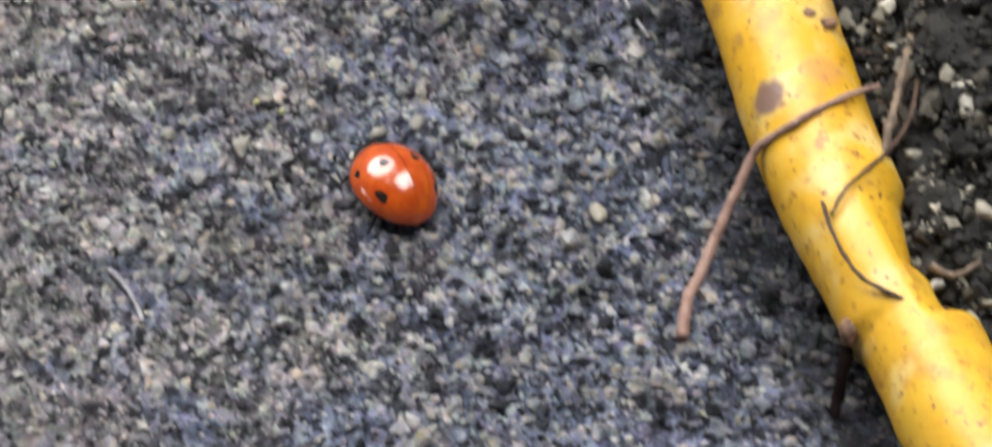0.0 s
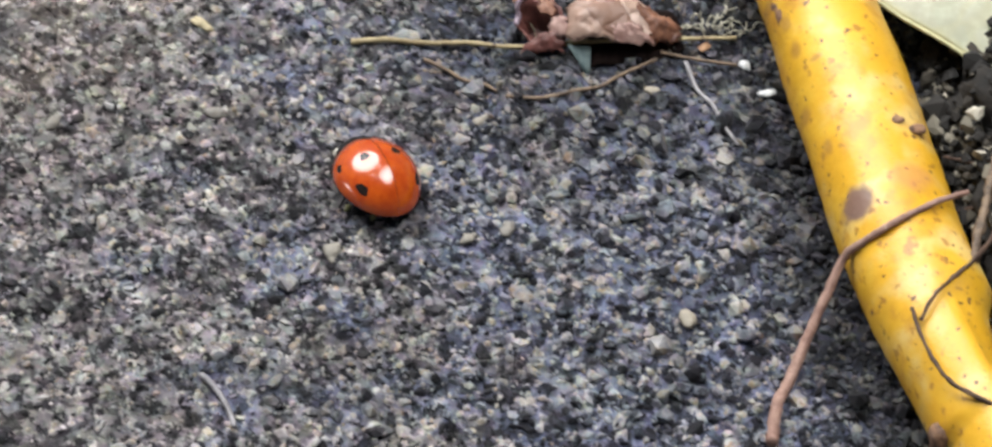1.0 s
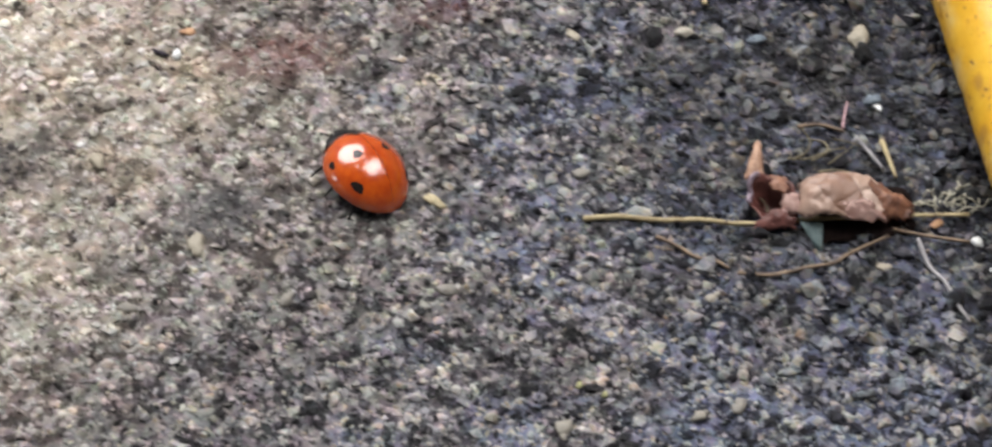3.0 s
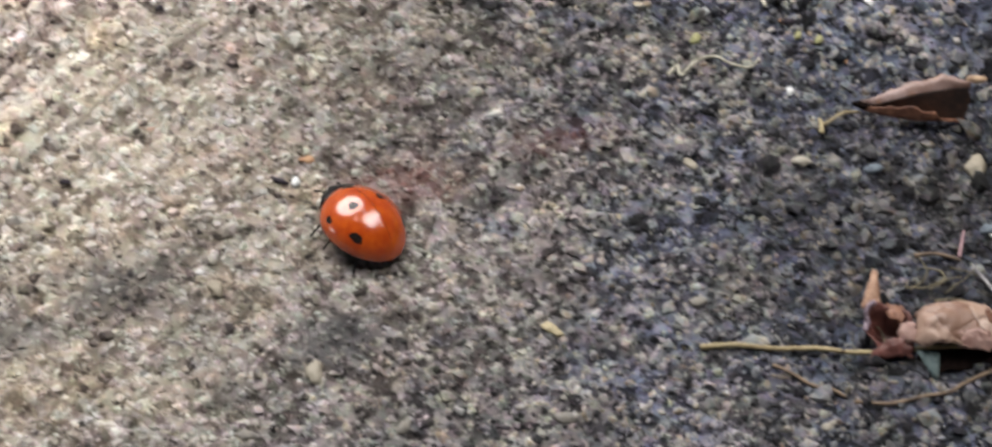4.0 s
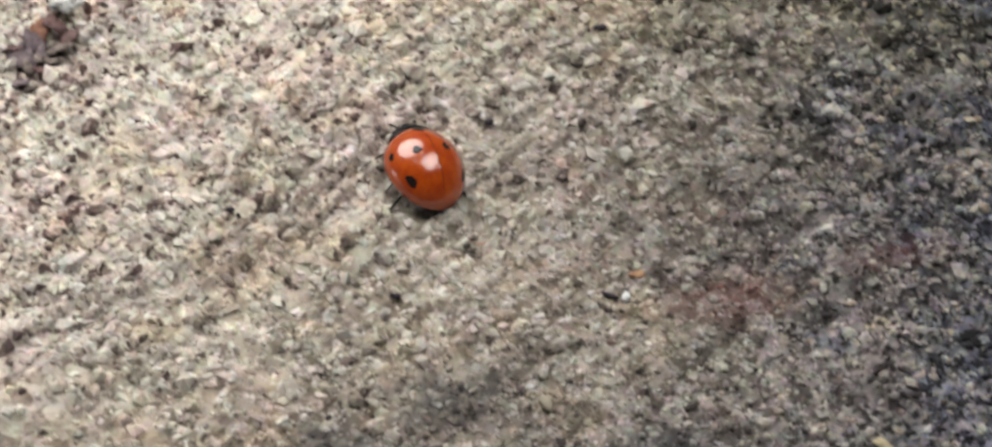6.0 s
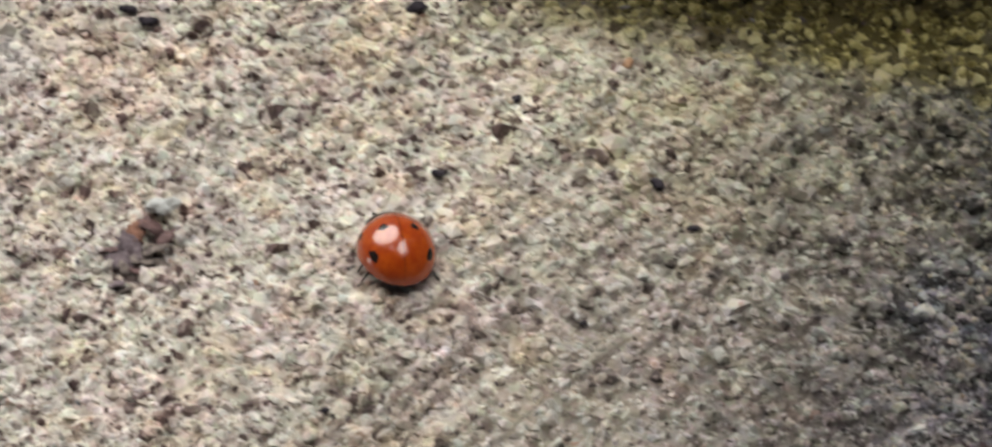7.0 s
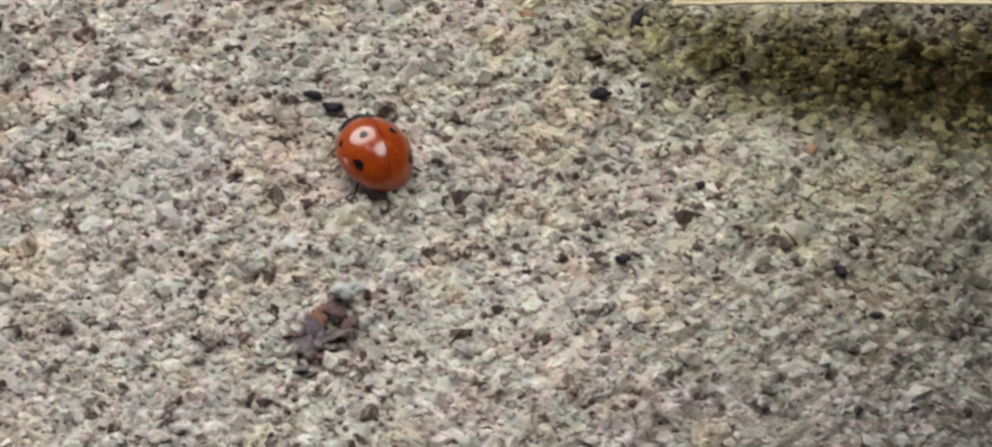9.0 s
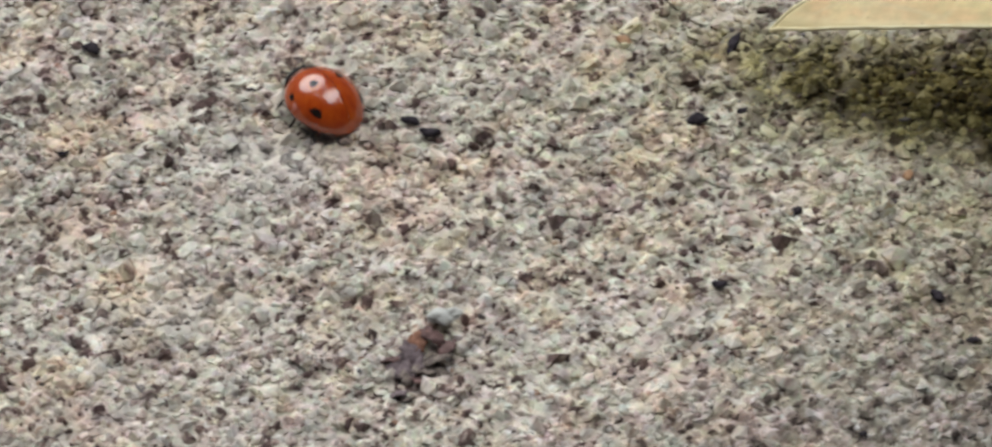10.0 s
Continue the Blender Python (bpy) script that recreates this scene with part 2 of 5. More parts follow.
def sand_material(name, what):
    k = Nodes(name, True)
    # tones break across the grains' own faces: chipped, dusty and stained faces
    r = k.step(k.math("ADD", k.math("MULTIPLY", k.random(what), 0.55), k.math("MULTIPLY", chips(k), 0.45)), 0.17, 0.83)
    base = k.ramp(r, [(0.0, (0.091, 0.075, 0.069)), (0.035, (0.217, 0.180, 0.154)), (0.09, (0.380, 0.330, 0.281)), (0.5, (0.525, 0.476, 0.417)), (0.85, (0.632, 0.593, 0.542)),
                      (0.95, (0.669, 0.641, 0.597)), (0.97, (0.453, 0.343, 0.272)), (1.0, (0.672, 0.659, 0.615))])
    crust = k.ramp(r, [(0.0, (0.1, 0.066, 0.063)), (0.04, (0.165, 0.115, 0.106)), (0.09, (0.28, 0.211, 0.188)), (0.15, (0.45, 0.385, 0.338)), (0.3, (0.59, 0.53, 0.468)), (0.55, (0.675, 0.63, 0.57)), (0.94, (0.73, 0.695, 0.64)), (0.96, (0.52, 0.37, 0.28)), (1.0, (0.74, 0.71, 0.67))])
    base = k.mix(eroded(k), base, crust)
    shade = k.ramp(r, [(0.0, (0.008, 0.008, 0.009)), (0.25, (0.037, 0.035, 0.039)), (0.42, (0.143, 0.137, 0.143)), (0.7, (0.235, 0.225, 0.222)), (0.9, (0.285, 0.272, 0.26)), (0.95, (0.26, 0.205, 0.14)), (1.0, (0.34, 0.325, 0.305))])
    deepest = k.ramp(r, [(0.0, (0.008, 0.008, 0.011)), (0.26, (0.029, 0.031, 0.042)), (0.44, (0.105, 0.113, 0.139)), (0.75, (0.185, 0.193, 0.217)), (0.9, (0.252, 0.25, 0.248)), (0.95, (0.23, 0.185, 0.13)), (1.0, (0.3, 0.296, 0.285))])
    c, moss_shade, red, soot, chalk, dirt = concrete_tint(k, base, shade, deepest)
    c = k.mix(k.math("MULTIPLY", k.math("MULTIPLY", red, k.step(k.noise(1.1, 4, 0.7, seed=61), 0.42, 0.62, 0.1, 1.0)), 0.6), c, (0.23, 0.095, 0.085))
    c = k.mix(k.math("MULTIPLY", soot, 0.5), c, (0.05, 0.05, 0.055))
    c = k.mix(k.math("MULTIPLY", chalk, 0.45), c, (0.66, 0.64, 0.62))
    c = k.mix(k.math("MULTIPLY", moss_shade, 0.95), c, k.ramp(r, [(0.0, (0.03, 0.025, 0.008)), (0.3, (0.13, 0.108, 0.03)), (0.7, (0.3, 0.255, 0.08)), (1.0, (0.46, 0.41, 0.17))]))
    c = k.mix(0.22, c, k.mix(k.noise(0.4, 2, 0.6, seed=2), (0.0, 0.0, 0.0), (0.5, 0.5, 0.5)), "OVERLAY")
    return k.finish(c, k.step(r, 0.3, 1.0, 0.85, 0.5), k.noise(0.12, 2), 0.00003, 0.6, Specular_IOR_Level=0.22)


def plain_mottled(name, a, b, size, rough=0.7, bump=0.00005, spots=None, **more):
    """Two colours mottled at two scales, with fine relief."""
    k = Nodes(name)
    f = k.math("ADD", k.math("MULTIPLY", k.noise(size, 4, 0.6), 0.7), k.math("MULTIPLY", k.noise(size * 0.18, 3, 0.6, seed=4), 0.3))
    c = k.mix(k.step(f, 0.35, 0.65), a, b)
    if spots:
        colour, dot, cover = spots
        c = k.mix(k.step(k.noise(dot, 2, 0.5, seed=9), 1 - cover, 1 - cover + 0.06), c, colour)
    return k.finish(c, rough, k.noise(size * 0.2, 4, 0.65, seed=7), bump, 0.7, **more)


def stalk_material():
    k = Nodes("yellow_stalk_skin")
    f = k.noise(5.0, 4, 0.6)
    c = k.mix(k.step(f, 0.35, 0.7), (0.53, 0.285, 0.012), (0.57, 0.345, 0.03))
    # pale bruised streaks, brown freckles, two purplish bruises
    c = k.mix(k.step(k.noise(3.4, 3, 0.5, seed=2), 0.5, 0.7, 0, 0.75), c, (0.57, 0.43, 0.17))
    c = k.mix(k.step(k.noise(1.0, 3, 0.55, seed=6), 0.6, 0.66, 0, 0.75), c, (0.25, 0.11, 0.02))
    c = k.mix(k.step(k.noise(0.55, 2, 0.5, seed=8), 0.65, 0.69, 0, 0.95), c, (0.11, 0.05, 0.02))
    c = k.mix(k.step(k.noise(0.3, 2, 0.5, seed=18), 0.7, 0.74, 0, 0.9), c, (0.09, 0.045, 0.02))
    c = k.mix(k.step(k.noise(3.2, 5, 0.72, seed=11), 0.5, 0.68, 0, 0.72), c, (0.38, 0.18, 0.025))
    wob = k.math("MULTIPLY", k.math("SUBTRACT", k.noise(0.8, 3), 0.5), 0.9)
    c = k.mix(k.math("MULTIPLY", k.spot(-3.4, 2.8, 0.85, 1.25, 20, 0.3, wob), 0.9), c, (0.13, 0.075, 0.075))
    c = k.mix(k.math("MULTIPLY", k.spot(0.05, 4.2, 1.3, 1.1, 0, 0.5, wob), 0.5), c, (0.4, 0.17, 0.08))
    for sx, sy, ra, rb in ((-8.6, 25.3, 0.3, 0.7), (-6.9, 18.8, 0.35, 0.9), (-6.4, 16.3, 0.35, 0.8), (-7.3, 22.0, 0.3, 0.5), (-8.75, 29.0, 0.3, 0.8), (-7.8, 21.0, 0.3, 0.7), (-5.3, 14.8, 0.45, 0.3), (-2.7, 21.1, 0.4, 0.3), (-6.0, 11.5, 0.3, 0.8), (-4.9, 8.0, 0.25, 0.7)):
        c = k.mix(k.math("MULTIPLY", k.spot(sx, sy, ra * 0.75, rb * 0.75, 12, 0.5, wob), 0.55), c, (0.22, 0.1, 0.03))
    return k.finish(c, 0.4, k.noise(0.6, 4, 0.6, seed=3), 0.0001, 0.6, Specular_IOR_Level=0.4)


def leaf_material(name, face_a, face_b, rim, size=3.0):
    """rim is the colour at the margin, by the mesh's own edge value."""
    k = Nodes(name)
    c = k.mix(k.step(k.noise(size, 4, 0.6), 0.35, 0.65), face_a, face_b)
    e = k.math("ADD", k.attribute("edge"), k.math("MULTIPLY", k.math("SUBTRACT", k.noise(2.0, 3), 0.5), 0.12))
    # branching side veins
    vein = k.voronoi(size * 1.6, k.vec("ADD", k.p, k.vec("SCALE", k.noise(size, 2, out=1), scale=1.5)), feature="DISTANCE_TO_EDGE")
    c = k.mix(k.step(vein, 0.07, 0.02, 0, 0.5), c, k.mix(0.6, c, rim))
    c = k.mix(k.step(k.noise(size * 0.4, 4, 0.65, seed=8), 0.35, 0.7, 0.25, 0.0), c, (0.12, 0.11, 0.05))
    c = k.mix(k.step(e, 0.9, 1.0), c, rim)
    c = k.mix(k.step(k.noise(0.7, 2, seed=5), 0.68, 0.74, 0, 0.7), c, (0.22, 0.09, 0.03))
    k.finish(c, 0.5, k.noise(0.5, 4, 0.7, seed=3), 0.00006, 0.6)
    thin = k.n.new("ShaderNodeBsdfTranslucent")
    k.put(thin.inputs["Color"], k.mix(1.0, c, (1.0, 0.9, 0.5), "MULTIPLY"))
    both = k.n.new("ShaderNodeMixShader")
    both.inputs[0].default_value = 0.22
    k.l.new(k.bsdf.outputs[0], both.inputs[1])
    k.l.new(thin.outputs[0], both.inputs[2])
    k.l.new(both.outputs[0], k.n["Material Output"].inputs["Surface"])
    return k.mat


def shell_material():
    k = Nodes("red_wing_case")
    c = k.mix(k.step(k.noise(0.9, 4, 0.6), 0.35, 0.7), (0.325, 0.038, 0.001), (0.425, 0.068, 0.0025))
    return k.finish(c, 0.2, k.noise(0.12, 3, 0.6), 0.00001, 0.3, Coat_Weight=1.0, Coat_Roughness=0.1, Coat_IOR=1.5, Specular_IOR_Level=0.4)


def dry_leaf_material():
    """Brittle brown leaf: pale and brown facets with dark creases and veins between them."""
    k = Nodes("dead_brown_leaf")
    p = k.vec("ADD", k.p, k.vec("SCALE", k.noise(1.6, 3, 0.6, out=1), scale=1.3))
    facet = k.split(k.voronoi(1.9, p, out=1))[0]
    c = k.ramp(facet, [(0.0, (0.16, 0.085, 0.06)), (0.4, (0.23, 0.145, 0.11)), (0.75, (0.31, 0.215, 0.17)), (1.0, (0.39, 0.29, 0.24))])
    c = k.mix(k.step(k.noise(0.8, 4, 0.65, seed=3), 0.5, 0.72, 0.0, 0.7), c, (0.16, 0.07, 0.045))
    edge = k.voronoi(1.9, p, feature="DISTANCE_TO_EDGE")
    c = k.mix(k.step(edge, 0.05, 0.01, 0.0, 0.35), c, (0.09, 0.042, 0.03))
    rusty = k.step(k.math("ADD", k.split(k.p)[0], k.math("MULTIPLY", k.noise(1.2, 3, seed=6), 2.0)), 3.6, 5.4)
    c = k.mix(k.math("MULTIPLY", rusty, 0.8), c, (0.15, 0.06, 0.03))
    return k.finish(c, 0.42, k.math("ADD", k.noise(0.3, 4, 0.65, seed=7), k.step(edge, 0.0, 0.15)), 0.00006, 0.8)


M_SLAB, M_SAND, M_STONE = slab_material(), sand_material("sand_grains", "island"), sand_material("set_stones", "object")
M_STALK = stalk_material()
M_SHELL = shell_material()
M_BLACK = plain_mottled("black_chitin", (0.005, 0.005, 0.006), (0.012, 0.011, 0.011), 0.5, 0.45, 0.00001, Specular_IOR_Level=0.12)
M_SPOT = plain_mottled("black_spot", (0.007, 0.005, 0.004), (0.02, 0.013, 0.01), 0.3, 0.25, 0.000008, Specular_IOR_Level=0.15, Coat_Weight=0.25, Coat_Roughness=0.1, Coat_IOR=1.4)
M_CREAM = plain_mottled("cream_chitin", (0.3, 0.29, 0.25), (0.45, 0.43, 0.37), 0.3, 0.4, 0.00001)
M_TWIG = plain_mottled("brown_twig_bark", (0.16, 0.085, 0.065), (0.3, 0.19, 0.15), 1.2, 0.75, 0.00008, ((0.42, 0.33, 0.26), 0.5, 0.32))
M_ROOT = plain_mottled("dark_rootlet", (0.03, 0.015, 0.01), (0.09, 0.05, 0.03), 0.7, 0.8)
M_STRAW = plain_mottled("dry_straw", (0.2, 0.15, 0.075), (0.38, 0.32, 0.18), 1.4, 0.6, 0.00006, ((0.08, 0.05, 0.025), 0.8, 0.36))
M_FIBRE = plain_mottled("brown_fibre", (0.06, 0.04, 0.028), (0.2, 0.14, 0.09), 0.9, 0.7)
M_GREYFIBRE = plain_mottled("grey_fibre", (0.12, 0.115, 0.125), (0.27, 0.26, 0.27), 0.9, 0.7)
M_DEADLEAF = dry_leaf_material()
M_RUST = plain_mottled("rust_leaf_tip", (0.2, 0.1, 0.06), (0.4, 0.25, 0.17), 0.8, 0.6)
M_DARKLEAF = plain_mottled("dark_red_leaf", (0.05, 0.015, 0.012), (0.16, 0.06, 0.05), 1.2, 0.45)
M_FLAKE = plain_mottled("grey_green_flake", (0.06, 0.1, 0.105), (0.16, 0.21, 0.21), 0.6, 0.6)
M_SOIL = plain_mottled("black_soil", (0.005, 0.0045, 0.004), (0.017, 0.014, 0.011), 1.5, 0.9, 0.0002, ((0.12, 0.105, 0.08), 0.5, 0.26))
M_PALELEAF = leaf_material("pale_green_leaf", (0.33, 0.35, 0.25), (0.44, 0.44, 0.33), (0.38, 0.36, 0.2))
M_GOLDLEAF = leaf_material("golden_leaf", (0.78, 0.56, 0.3), (0.76, 0.63, 0.33), (0.8, 0.7, 0.42))
M_SCAR = plain_mottled("corky_scar", (0.05, 0.025, 0.015), (0.24, 0.13, 0.07), 0.6, 0.8, 0.00008)
M_NUB = plain_mottled("pink_node_tissue", (0.42, 0.2, 0.1), (0.55, 0.33, 0.2), 0.8, 0.5)
M_SEED = plain_mottled("dark_seed", (0.012, 0.01, 0.014), (0.05, 0.042, 0.052), 0.4, 0.85, Specular_IOR_Level=0.15)


# ---- mesh helpers ----
def value_noise(x, y, size, seed):
    """Smooth noise in 0..1 on a plane, in numpy."""
    rng = np.random.default_rng(seed)
    table = rng.random((257, 257))
    u, v = np.asarray(x) / size + 1000.37, np.asarray(y) / size + 1000.71
    i, j = np.floor(u).astype(int), np.floor(v).astype(int)
    a, b = u - i, v - j
    a, b = a * a * (3 - 2 * a), b * b * (3 - 2 * b)
    i, j = i % 256, j % 256
    return (table[i, j] * (1 - a) + table[i + 1, j] * a) * (1 - b) + (table[i, j + 1] * (1 - a) + table[i + 1, j + 1] * a) * b


def slab_height(x, y):
    """Height of the slab in mm: slow waves, pits, and the slanting broom lines of its finish."""
    x, y = np.asarray(x, float), np.asarray(y, float)
    h = 0.7 * (value_noise(x, y, 17, 1) - 0.5) + 0.35 * (value_noise(x, y, 5, 2) - 0.5) + 0.32 * (value_noise(x, y, 1.7, 3) - 0.5) + 0.34 * (value_noise(x, y, 0.8, 4) - 0.5)
    along, across = (x * 0.68 + y * 0.73), (-x * 0.73 + y * 0.68)
    clean = 1 / (1 + np.exp(np.clip((x - y - 22) / 12, -50, 50)))
    broom = value_noise(across + 1.2 * (value_noise(x, y, 9, 6) - 0.5), along * 0.06, 1.05, 5)
    h -= clean * 0.34 * np.clip(0.45 - broom, 0, 1) / 0.45
    fade = np.clip((260 - np.hypot(x, y)) / 120, 0, 1)
    return h * fade


def ground_z(x, y):
    return float(slab_height(x, y)) * MM


def obj(name, verts, faces, mat, parent=None, label="", smooth=True):
    """One mesh object from vertices in mm."""
    me = bpy.data.meshes.new(name)
    me.from_pydata([tuple(c * MM for c in v) for v in verts], [], faces)
    me.materials.append(mat)
    if smooth:
        me.polygons.foreach_set("use_smooth", [True] * len(me.polygons))
    me.update()
    ob = new(name, me)
    if parent is not None:
        ob.parent = parent
    if label:
        ob["label"] = label
    return ob


def empty(name, m=None):
    ob = new(name)
    ob.empty_display_size = 0.002
    if m is not None:
        ob.matrix_world = m
    return ob


def tube(points, radii, sides=10, wobble=0.0, seed=0):
    """A tapering tube along points, closed at both ends."""
    rng = random.Random(seed)
    pts = [Vector(p) for p in points]
    verts, faces = [], []
    n = len(pts)
    for i, p in enumerate(pts):
        d = (pts[min(i + 1, n - 1)] - pts[max(i - 1, 0)]).normalized()
        side = d.cross(Vector((0, 0, 1)))
        if side.length < 0.05:
            side = d.cross(Vector((1, 0, 0)))
        side.normalize()
        up = side.cross(d)
        for k in range(sides):
            a = 2 * math.pi * k / sides
            r = radii[i] * (1 + wobble * (rng.random() - 0.5))
            verts.append(p + side * (r * math.cos(a)) + up * (r * math.sin(a)))
    for i in range(n - 1):
        for k in range(sides):
            a, b = i * sides + k, i * sides + (k + 1) % sides
            faces.append((a, b, b + sides, a + sides))
    faces.append(tuple(range(sides))[::-1])
    faces.append(tuple((n - 1) * sides + k for k in range(sides)))
    return verts, faces


def bent(points, steps):
    """A smooth line through points (Catmull-Rom)."""
    p = [Vector(points[0])] + [Vector(q) for q in points] + [Vector(points[-1])]
    out = []
    for i in range(1, len(p) - 2):
        for s in range(steps):
            t = s / steps
            out.append(0.5 * ((2 * p[i]) + (p[i + 1] - p[i - 1]) * t + (2 * p[i - 1] - 5 * p[i] + 4 * p[i + 1] - p[i + 2]) * t * t + (3 * p[i] - p[i - 1] - 3 * p[i + 1] + p[i + 2]) * t ** 3))
    out.append(p[-2])
    return out


def sheet(rows, thick):
    """A closed sheet of some thickness from a grid of points (list of rows)."""
    nu, nv = len(rows), len(rows[0])
    g = np.array(rows, float)
    du, dv = np.gradient(g, axis=0), np.gradient(g, axis=1)
    nrm = np.cross(du, dv)
    nrm /= np.maximum(np.linalg.norm(nrm, axis=2, keepdims=True), 1e-9)
    if nrm[..., 2].mean() < 0:
        nrm = -nrm
    top, low = (g + nrm * thick / 2).reshape(-1, 3), (g - nrm * thick / 2).reshape(-1, 3)
    verts = [tuple(v) for v in np.vstack([top, low])]
    faces, n = [], nu * nv
    for i in range(nu - 1):
        for j in range(nv - 1):
            a = i * nv + j
            faces.append((a, a + 1, a + nv + 1, a + nv))
            faces.append((n + a, n + a + nv, n + a + nv + 1, n + a + 1))
    ring = [j for j in range(nv)] + [i * nv + nv - 1 for i in range(1, nu)] + [(nu - 1) * nv + j for j in range(nv - 2, -1, -1)] + [i * nv for i in range(nu - 2, 0, -1)]
    for a, b in zip(ring, ring[1:] + ring[:1]):
        faces.append((a, n + a, n + b, b))
    return verts, faces


# ---- the slab ----
def build_ground():
    fx, fy = np.arange(-92, 92.01, 0.33), np.arange(-72, 84.01, 0.33)
    far = np.array([150, 300, 700, 2000, 6000, 20000, 60000.0])
    xs = np.concatenate([-far[::-1], fx, far])
    ys = np.concatenate([-far[::-1], fy, far])
    gx, gy = np.meshgrid(xs, ys)
    gz = slab_height(gx, gy)
    co = np.stack([gx, gy, gz], -1).reshape(-1, 3) * MM
    ny, nx = gx.shape
    a = (np.arange(ny - 1)[:, None] * nx + np.arange(nx - 1)).reshape(-1)
    quads = np.stack([a, a + 1, a + nx + 1, a + nx], 1)
    me = bpy.data.meshes.new("ground")
    me.vertices.add(len(co))
    me.vertices.foreach_set("co", co.ravel())
    me.loops.add(quads.size)
    me.loops.foreach_set("vertex_index", quads.ravel())
    me.polygons.add(len(quads))
    me.polygons.foreach_set("loop_start", np.arange(0, quads.size, 4))
    me.polygons.foreach_set("use_smooth", np.ones(len(quads), bool))
    me.update(calc_edges=True)
    me.materials.append(M_SLAB)
    return tagged(new("ground", me), "weathered concrete slab, pale to dark and dirty", "concrete ground", kind="structure")


def ico():
    bm = bmesh.new()
    bmesh.ops.create_icosphere(bm, subdivisions=1, radius=1.0)
    v = np.array([q.co[:] for q in bm.verts])
    f = np.array([[q.index for q in p.verts] for p in bm.faces])
    bm.free()
    return v, f


ICO = ico()
OCTA = (np.array([(1, 0, 0), (0, 1, 0), (-1, 0, 0), (0, -1, 0), (0, 0, 1), (0, 0, -1)], float), np.array([(0, 1, 4), (1, 2, 4), (2, 3, 4), (3, 0, 4), (1, 0, 5), (2, 1, 5), (3, 2, 5), (0, 3, 5)]))


def blob_cloud(name, centres, sizes, mat, seed, rough=0.28, flat=0.75, shape=ICO, smooth=False, lean=1.0):
    """Many small angular grains as one mesh."""
    rng = np.random.default_rng(seed)
    n, m = len(centres), len(shape[0])
    v = np.repeat(shape[0][None], n, 0) * (1 + rough * (rng.random((n, m, 1)) - 0.5) * 2)
    v *= np.stack([0.75 + 0.6 * rng.random(n), 0.7 + 0.5 * rng.random(n), flat * (0.7 + 0.5 * rng.random(n))], 1)[:, None, :]
    a, t = rng.random(n) * 6.283, (rng.random(n) - 0.5) * lean
    ca, sa, ct, st = np.cos(a), np.sin(a), np.cos(t), np.sin(t)
    x, y, z = v[..., 0].copy(), v[..., 1].copy(), v[..., 2].copy()
    y2, z2 = y * ct[:, None] - z * st[:, None], y * st[:, None] + z * ct[:, None]
    v[..., 0], v[..., 1], v[..., 2] = x * ca[:, None] - y2 * sa[:, None], x * sa[:, None] + y2 * ca[:, None], z2
    v = v * sizes[:, None, None] + centres[:, None, :]
    f = (shape[1][None] + (np.arange(n) * m)[:, None, None]).reshape(-1, 3)
    me = bpy.data.meshes.new(name)
    co = v.reshape(-1, 3) * MM
    me.vertices.add(len(co))
    me.vertices.foreach_set("co", co.ravel())
    me.loops.add(f.size)
    me.loops.foreach_set("vertex_index", f.ravel().astype(np.int32))
    me.polygons.add(len(f))
    me.polygons.foreach_set("loop_start", np.arange(0, f.size, 3))
    me.polygons.foreach_set("use_smooth", np.full(len(f), smooth))
    me.update(calc_edges=True)
    me.materials.append(mat)
    return new(name, me)


def crossed(x, y, margin):
    """Whether a place lies within margin of the stretch that the insect crosses."""
    t = np.clip(((x - 36) * -77 + (y + 28) * 70) / (77 ** 2 + 70 ** 2), 0, 1)
    way = (np.abs(x - 36 + 77 * t) < 36 + margin) & (np.abs(y + 28 - 70 * t) < 24 + margin)
    return way | ((np.abs(x - 9) < 19 + margin) & (np.abs(y - 40) < 20 + margin))


def scatter(n, seed, median, spread, least, most):
    rng = np.random.default_rng(seed)
    x, y = rng.uniform(-88, 80, n), rng.uniform(-64, 78, n)
    keep = crossed(x, y, rng.uniform(-1, 6, n))
    x, y = x[keep], y[keep]
    r = np.clip(np.exp(rng.normal(math.log(median), spread, len(x))), least, most)
    return rng, x, y, r


